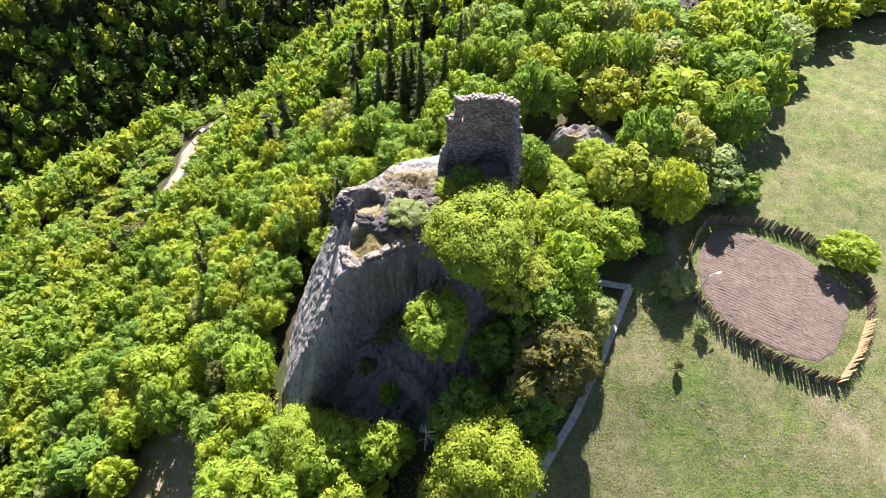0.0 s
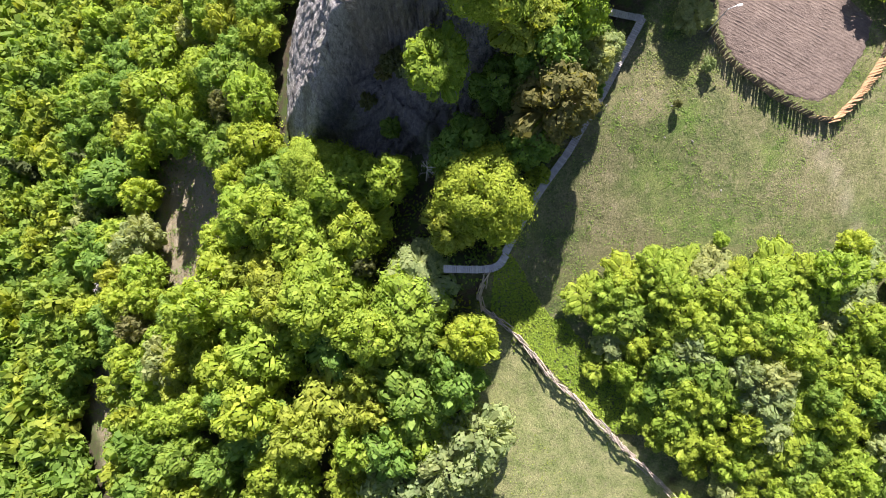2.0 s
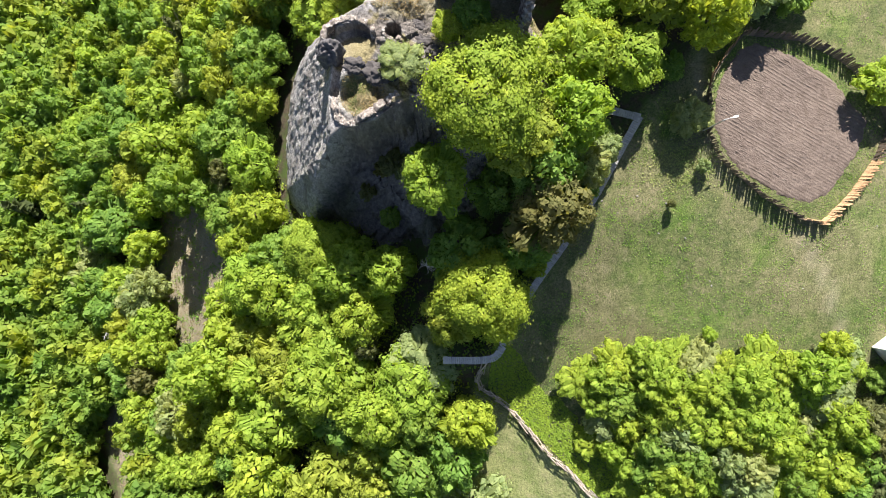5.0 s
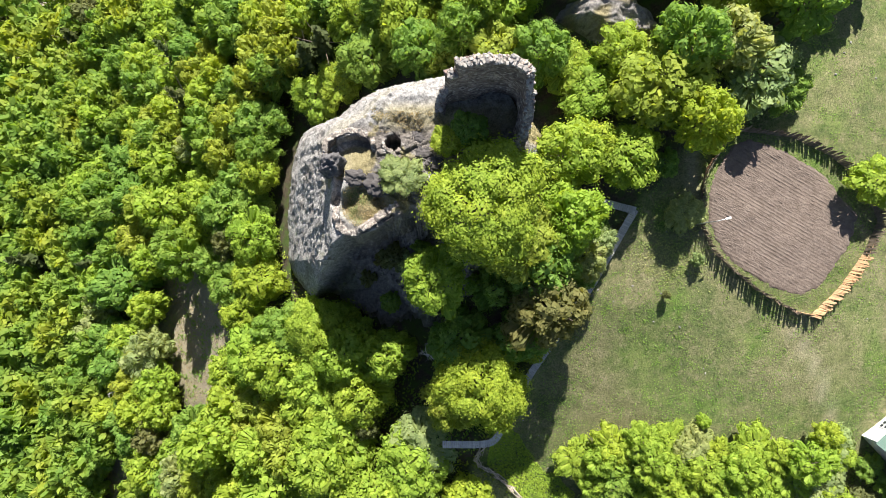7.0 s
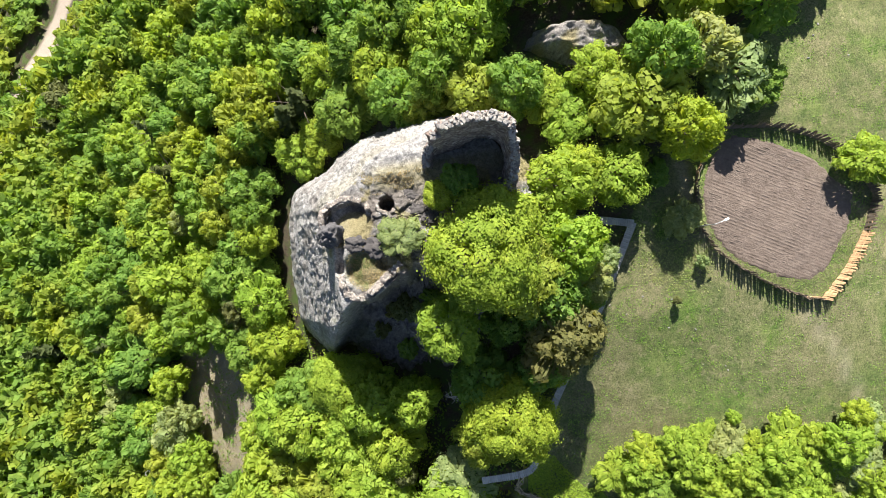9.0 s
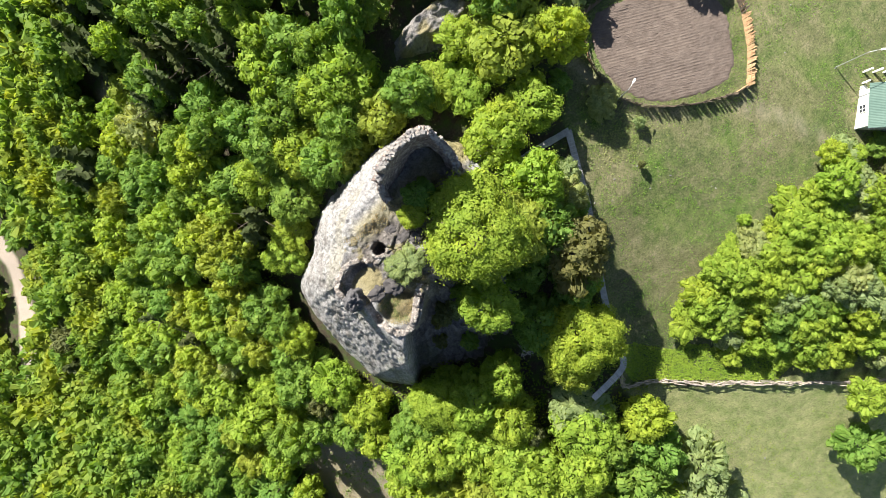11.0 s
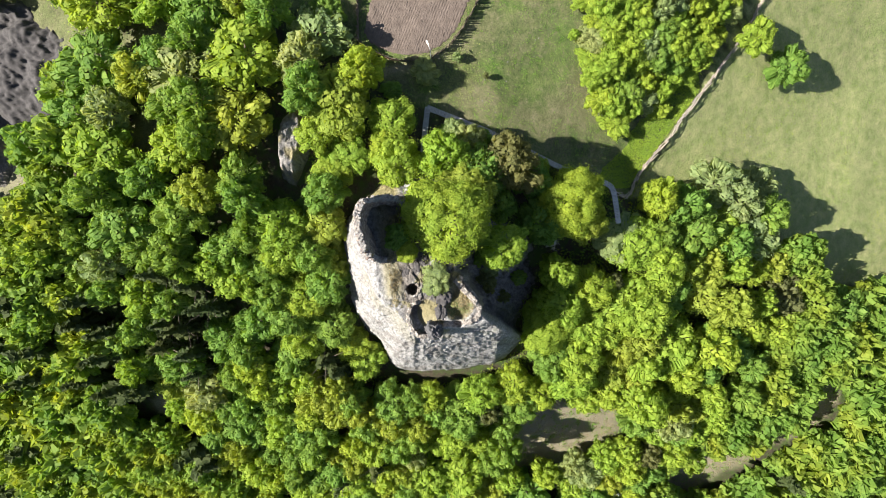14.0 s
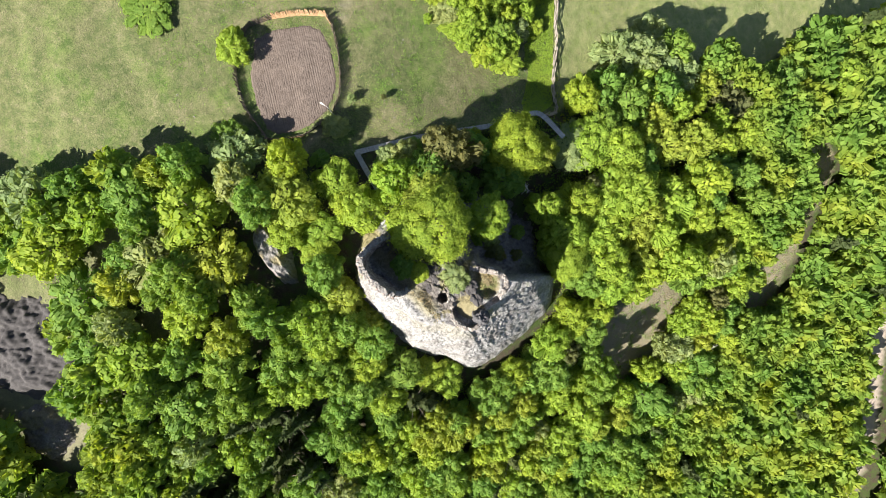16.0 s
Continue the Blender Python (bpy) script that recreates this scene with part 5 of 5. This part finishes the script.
def build_house():
    # local x runs along the ridge, local y away from the meadow
    root = tagged(new("house"), "small white rendered house with a green sheet-metal roof", "house")
    ang = math.degrees(math.atan2(14.4 - 11.2, 55.9 - 52.4))
    base = 0.9
    root.matrix_basis = pose(54.2, 12.8, base, 0, 0, ang)
    L, W, H, R = 5.0, 6.0, 3.9, 5.9

    def shell(name, pts, material, thick, label=""):
        bm = bmesh.new()
        a = [bm.verts.new(p) for p in pts]
        bm.faces.new(a)
        bmesh.ops.solidify(bm, geom=bm.faces[:], thickness=thick)
        return part(name, bm, material, root, label)

    for y, name in ((0, "wall"), (-W, "wall")):
        bm = bmesh.new()
        box(bm, (L, 0.3, H + 1.2), Matrix.Translation((0, y + (-0.15 if y == 0 else 0.15), (H - 1.2) / 2)))
        part(name, bm, WHITE, root)
    for x in (-L / 2, L / 2):
        shell("gable_wall", [(x, -0.302, -1.2), (x, -W + 0.302, -1.2), (x, -W + 0.302, H), (x, -W / 2, R - 0.15), (x, -0.302, H)], WHITE, 0.25 if x > 0 else -0.25)
    for s in (1, -1):
        bm = bmesh.new()
        n = 56
        rows = []
        for k in range(n + 1):
            x = -L / 2 - 0.5 + (L + 1.0) * k / n
            w = 0.035 * (k % 2)
            y0, y1 = (0.45, -W / 2) if s > 0 else (-W - 0.45, -W / 2)
            z0 = H - 0.28
            rows.append((bm.verts.new((x, y0, z0 + w)), bm.verts.new((x, y1, R + w))))
        for p, q in zip(rows, rows[1:]):
            bm.faces.new((p[0], q[0], q[1], p[1]) if s > 0 else (p[0], p[1], q[1], q[0]))
        part("roof_slope", bm, GREEN_ROOF, root, "green ribbed sheet-metal roof slope")
    bm = bmesh.new()
    box(bm, (L + 1.0, 0.24, 0.09), Matrix.Translation((0, -W / 2, R + 0.05)))
    part("ridge_cap", bm, GREEN_ROOF, root)
    win = link("window", mesh_np("window", [(-0.5, 0.03, 1.3), (0.5, 0.03, 1.3), (0.5, 0.03, 2.5), (-0.5, 0.03, 2.5)], [(0, 3, 2, 1)]), GLASS_DARK, root, "small dark window with white bars")
    for x in (-0.52, 0.0, 0.52):
        bm = bmesh.new()
        box(bm, (0.09, 0.07, 1.3), Matrix.Translation((x, 0.05, 1.9)))
        part("frame_bar", bm, WHITE, win)
    for z in (1.27, 1.9, 2.53):
        bm = bmesh.new()
        box(bm, (1.13, 0.066, 0.08), Matrix.Translation((0, 0.052, z)))
        part("frame_bar", bm, WHITE, win)
    # slab and white posts of an unfinished terrace at the uphill end
    bm = bmesh.new()
    box(bm, (3.0, W, 0.25), Matrix.Translation((L / 2 + 1.5, -W / 2, 1.0)))
    part("terrace_slab", bm, WHITE, root)
    for k in range(5):
        bm = bmesh.new()
        box(bm, (0.22, 0.22, 4.2 + 0.2 * (k % 2)), Matrix.Translation((L / 2 + 2.7, -0.3 - k * 1.3, 0.9)))
        part("terrace_post", bm, WHITE, root)
    for k in range(3):
        bm = bmesh.new()
        box(bm, (0.22, 0.22, 3.8), Matrix.Translation((L / 2 + 1.2, -0.3 - k * 2.6, 0.7)))
        part("terrace_post", bm, WHITE, root)


build_house()


# ---------------------------------------------------------------- car on the road below
def build_car():
    root = tagged(new("car"), "small dark car parked on the pale gravel road", "car")
    x, y = -75.2, 136.0
    root.matrix_basis = pose(x, y, ground_z(x, y) + 0.05, 0, 0, 62)
    paint, glass, tyre = simple("dark_paint", (0.04, 0.045, 0.055), 0.3, 0.05, 2.0), GLASS_DARK, simple("tyre", (0.02, 0.02, 0.02), 0.9, 0.1, 5.0)
    silver = simple("pale_roof_paint", (0.6, 0.6, 0.62), 0.3, 0.03, 2.0)
    bm = bmesh.new()
    box(bm, (4.3, 1.75, 0.6), Matrix.Translation((0, 0, 0.65)))
    bmesh.ops.bevel(bm, geom=bm.edges[:], offset=0.16, segments=3, affect="EDGES")
    part("body", bm, paint, root, "", True)
    bm = bmesh.new()
    box(bm, (2.3, 1.5, 0.5), Matrix.Translation((-0.25, 0, 1.15)))
    for v in bm.verts:
        if v.co.z > 1.2:
            v.co.x *= 0.72
            v.co.y *= 0.86
    part("cabin", bm, glass, root, "dark glass cabin")
    bm = bmesh.new()
    box(bm, (1.5, 1.22, 0.05), Matrix.Translation((-0.2, 0, 1.43)))
    part("roof", bm, silver, root, "pale metal roof")
    for wx in (-1.35, 1.35):
        for wy in (-0.8, 0.8):
            bm = bmesh.new()
            rod(bm, (wx, wy - 0.1, 0.32), (wx, wy + 0.1, 0.32), 0.32, None, 14)
            part("wheel", bm, tyre, root)


build_car()


# ---------------------------------------------------------------- power line along the road
def build_power_line():
    root = tagged(new("power_line"), "thin power cables on timber poles along the road", "power line")
    spots = [(-62, 158), (-78, 132), (-100, 100), (-122, 58), (-140, 10)]
    tops = [(x, y, ground_z(x, y) + 8.5) for x, y in spots]
    for x, y, z in tops:
        bm = bmesh.new()
        rod(bm, (x, y, z - 9), (x, y, z + 0.3), 0.14, 0.1, 8)
        part("pole", bm, OLD_WOOD, root)
        bm = bmesh.new()
        box(bm, (1.8, 0.1, 0.12), pose(x, y, z, 0, 0, -35))
        part("crossarm", bm, OLD_WOOD, root)
    for off in (-0.75, 0.75):
        o = Vector((off * math.cos(radians(-35)), off * math.sin(radians(-35)), 0.1))
        for a, b in zip(tops, tops[1:]):
            bm = bmesh.new()
            pts = [Vector(a).lerp(Vector(b), k / 12) + o - Vector((0, 0, 1.2 * (1 - (2 * k / 12 - 1) ** 2))) for k in range(13)]
            for p, q in zip(pts, pts[1:]):
                rod(bm, p, q, 0.022, None, 3)
            part("cable", bm, METAL, root)


build_power_line()


# ---------------------------------------------------------------- bare trees
def dead_tree(x, y, high, seed, label, lean=(0, 0)):
    rng = random.Random(seed)
    root = tagged(new("dead_tree"), label, "dead tree")
    root.location = (x, y, surface_z(x, y))
    bm = bmesh.new()
    tip = Vector((lean[0], lean[1], high))
    rod(bm, (0, 0, -0.3), tip * 0.6, 0.13, 0.09, 6)
    rod(bm, tip * 0.6, tip, 0.09, 0.03, 5)
    part("trunk", bm, DEADWOOD, root)
    for k in range(12):
        f = rng.uniform(0.45, 0.97)
        a, l = rng.uniform(0, 6.28), rng.uniform(0.6, 1.5)
        p = tip * f
        q = p + Vector((l * math.cos(a), l * math.sin(a), l * rng.uniform(0.1, 0.8)))
        bm = bmesh.new()
        rod(bm, p, q, 0.045, 0.02, 5)
        for _ in range(3):
            m = p.lerp(q, rng.uniform(0.4, 0.95))
            rod(bm, m, m + Vector((rng.uniform(-0.5, 0.5), rng.uniform(-0.5, 0.5), rng.uniform(0, 0.4))), 0.022, 0.01, 4)
        part("branch", bm, DEADWOOD, root)


dead_tree(-2.1, 21.2, surface_z(-2.1, 21.2) * -1 + 0.8, 3, "bare whitish dead tree below the crag", (0.4, -0.3))
dead_tree(-66.5, 7.5, 12.5, 5, "bare pale dead birch leaning over the slope", (4.5, 1.2))
dead_tree(-74, 14, 11.5, 6, "bare pale dead birch leaning over the slope", (5, -0.5))


# ---------------------------------------------------------------- shrubs
def shrub(kind, x, y, top, r, label, group="shrubs"):
    ob = tree("low " + kind, x, y, top, r, name="shrub", group=group)
    tagged(ob, label, "shrub", group)
    return ob


def thicket():
    rng = random.Random(31)
    edge = [(18.5, 6), (21, 9.5), (26, 10.5), (33, 9), (41, 9.5), (47, 11.5), (52, 6), (59, 2), (61, -8), (57, -18), (48, -22), (38, -20), (31, -15.5), (25, -9), (20, -3.5), (18, 1)]
    for iy in range(-7, 5):
        for ix in range(5, 21):
            x, y = ix * 3.1 + (iy % 2) * 1.5 + rng.uniform(-0.8, 0.8), iy * 3.0 + rng.uniform(-0.8, 0.8)
            if not inside(edge, x, y) or (x > 49 and y > 3):
                continue
            w = rng.random()
            kind = "lime" if w < 0.80 else "green" if w < 0.90 else "grey"
            if x > 50:
                kind = "olive" if w < 0.3 else "grey" if w < 0.65 else "green"
            if math.hypot(x - 37, y + 4) < 3.0:
                kind = "grey"
            high = rng.uniform(3.0, 6.2) * (0.7 + 0.3 * smoothstep(0, 3, to_line(edge + edge[:1], x, y)))
            shrub(kind, x, y, ground_z(x, y) + high, rng.uniform(1.6, 3.0), "bushy light green shrub in a dense thicket", "thicket shrubs")


thicket()
for kind, x, y, h, r in (("olive", -5.6, 33.4, 2.6, 1.7), ("grey", -3.8, 32.6, 2.2, 1.4), ("olive", -7.4, 33.0, 1.6, 1.0), ("green", -1.8, 33.6, 3.0, 1.6), ("olive", -9.6, 30.6, 1.6, 1.1), ("green", -6.6, 27.4, 2.2, 1.4)):
    shrub(kind, x, y, surface_z(x, y) + h, r, "scrubby grey-green bush clinging to the shaded cliff", "cliff shrubs")
for kind, x, y, h, r in (("green", 14.2, 40.0, 3.6, 1.9), ("lime", 16.6, 38.0, 3.2, 1.7), ("green", 19.4, 37.6, 2.8, 1.5), ("green", 13.0, 36.6, 3.8, 2.0), ("grey", 15.6, 35.2, 3.2, 1.7), ("green", 18.0, 30.6, 2.8, 1.5), ("green", 12.4, 32.4, 3.6, 2.0), ("green", 27.4, 44.6, 2.6, 1.6), ("lime", 12.2, 20.6, 2.6, 1.4)):
    shrub(kind, x, y, ground_z(x, y) + h, r, "green bush in the shade beside the boardwalk", "boardwalk shrubs")
shrub("lime", 30.2, -22.6, ground_z(30.2, -22.6) + 6.0, 3.2, "rounded light green bush standing in pasture")
shrub("green", 25.0, -30.0, ground_z(25, -30) + 6.5, 3.6, "rounded dark green bush standing in pasture")
shrub("lime", 49.5, 8.6, ground_z(49.5, 8.6) + 2.6, 1.6, "light green bush beside the white house")
for x, y, h, r in ((52.6, 7.4, 2.4, 1.6), (55.6, 5.2, 3.0, 2.0), (58.6, 6.0, 2.6, 1.8), (61.0, 9.0, 2.8, 1.9)):
    shrub("grey" if x > 57 else "green", x, y, ground_z(x, y) + h, r, "leafy bush in the shade of the white house")
shrub("olive", 28.2, 28.6, ground_z(28.2, 28.6) + 1.4, 0.5, "thin lone sapling in the meadow")
shrub("grey", 31.6, 33.0, ground_z(31.6, 33.0) + 0.9, 0.8, "low grey-green bush beside the palisade")
shrub("lime", 33.5, 12.4, ground_z(33.5, 12.4) + 0.8, 0.9, "low tuft of brambles in the meadow")


# ---------------------------------------------------------------- brambles, herbs and stones
def scatter(name, label, material, count, place, size, up=0.8, height=(0.02, 0.3), seed=1, clump=1, spread=0.3):
    rng, nr = random.Random(seed), np.random.default_rng(seed)
    P = []
    tries = 0
    while len(P) < count and tries < count * 8:
        tries += 1
        spot = place(rng)
        if spot is None:
            continue
        for _ in range(clump):
            x, y = spot[0] + rng.gauss(0, spread) * (clump > 1), spot[1] + rng.gauss(0, spread) * (clump > 1)
            P.append((x, y, surface_z(x, y) + rng.uniform(*height)))
    P = np.array(P)
    N = np.stack([nr.normal(0, 0.5, len(P)), nr.normal(0, 0.5, len(P)), np.full(len(P), up)], 1)
    me = mesh_np(name, *leaf_quads(nr, P, N, size))
    return tagged(link(name, me, material), label, "plants", kind="stuff")


def bramble_spot(rng):
    x, y = rng.uniform(5, 27), rng.uniform(-12, 12)
    u = (x + y - 9.7) / 1.414
    edge = 6.5 + 1.5 * fractal(x, y, 3, 3, 0.2)
    return (x, y) if 0.7 < u < edge and x > 6.5 and inside(UPPER, x, y) else None


def meadow_spot(rng):
    x, y = rng.uniform(6, 62), rng.uniform(2, 60)
    if not inside(UPPER, x, y) or inside(PEN, x, y) or fractal(x, y, 6, 3, 0.12) + rng.gauss(0, 0.2) < 0.0:
        return None
    return x, y


def pen_edge_spot(rng):
    x, y = rng.uniform(31, 54), rng.uniform(26, 50)
    return (x, y) if inside(PEN, x, y) and not inside(BED, x, y) and to_line(PEN + PEN[:1], x, y) > 0.25 else None


def nettle_spot(rng):
    x, y = rng.gauss(29.5, 2.4), rng.gauss(33.6, 2.0)
    return (x, y) if inside(UPPER, x, y) and not inside(PEN, x, y) and to_line([(15, 23), (19, 29), (23, 35.5), (23.8, 39)], x, y) > 1.2 else None


def lower_spot(rng):
    x, y = rng.uniform(-20, 45), rng.uniform(-70, 4)
    return (x, y) if inside(LOWER, x, y) and fractal(x, y, 6, 3, 0.1) + rng.gauss(0, 0.2) > 0.05 else None


def turf_spot(rng):
    x, y = rng.uniform(-13, 1), rng.uniform(36, 50)
    return (x, y) if math.hypot(x + 8.2, y - 38.9) < 2.4 or (abs(y - 47.8) < 0.9 + 0.9 * fractal(x, y, 4, 3, 0.5) and -7.5 < x < 0 and fractal(x, y, 2, 3, 0.6) > -0.1) else None


def floor_spot(rng):
    x, y = rng.uniform(-60, 22), rng.uniform(-10, 60)
    return (x, y) if not inside(UPPER, x, y) and not inside(LOWER, x, y) and glade(x, y) < 0.3 and math.hypot(x - CRAG[0], y - CRAG[1]) > 25 else None


def glade_spot(rng):
    x, y = rng.uniform(-72, -36), rng.uniform(-58, 38)
    return (x, y) if glade(x, y) > 0.35 + 0.3 * rng.random() else None


DRY_GRASS = leaf_material("dry_grass_blades", (0.15, 0.155, 0.055), (0.24, 0.225, 0.095), (0.34, 0.31, 0.16), 0.0)
scatter("brambles", "low mat of bright green brambles beside the rail fence", LEAF["lime"], 12000, bramble_spot, 0.13, 1.6, (0.05, 0.35), 41)
scatter("meadow_herbs", "scattered low green herbs in short grass", LEAF["green"], 18000, meadow_spot, 0.08, 1.0, (0.02, 0.12), 42, 9, 0.30)
scatter("garden_grass", "fringe of green grass inside the palisade", LEAF["green"], 1500, pen_edge_spot, 0.08, 0.7, (0.02, 0.1), 43)
scatter("nettles", "patch of low green weeds beside the palisade", LEAF["grey"], 1700, nettle_spot, 0.09, 1.0, (0.03, 0.2), 44, 5, 0.3)
scatter("pasture_herbs", "scattered low herbs in pale pasture grass", LEAF["mixed"], 5000, lower_spot, 0.1, 1.0, (0.02, 0.08), 45, 5, 0.4)
scatter("crag_turf", "dry grass tufts on top of the crag", DRY_GRASS, 2200, turf_spot, 0.085, 0.5, (0.02, 0.14), 46)
scatter("glade_grass", "straw-coloured tufts of grass in forest clearings", DRY_GRASS, 9000, glade_spot, 0.11, 0.6, (0.02, 0.2), 48, 4, 0.35)
scatter("glade_herbs", "low green seedlings in forest clearings", LEAF["green"], 3500, glade_spot, 0.17, 0.9, (0.05, 0.5), 49, 7, 0.4)
scatter("undergrowth", "low green undergrowth on the forest floor", LEAF["mixed"], 14000, floor_spot, 0.22, 0.9, (0.1, 0.7), 47, 9, 0.6)


def field_stones():
    rng = random.Random(77)
    bm = bmesh.new()
    for _ in range(130):
        s = meadow_spot(rng) or lower_spot(rng)
        if s:
            r = rng.uniform(0.05, 0.16)
            bmesh.ops.create_icosphere(bm, subdivisions=1, radius=r, matrix=pose(s[0], s[1], ground_z(*s) + r * 0.3, rng.uniform(0, 90), 0, rng.uniform(0, 360)) @ Matrix.Diagonal((1.3, 0.9, 0.7, 1)))
    tagged(part("field_stones", bm, STONE), "small pale stones lying in the grass", "stones", kind="stuff")


field_stones()
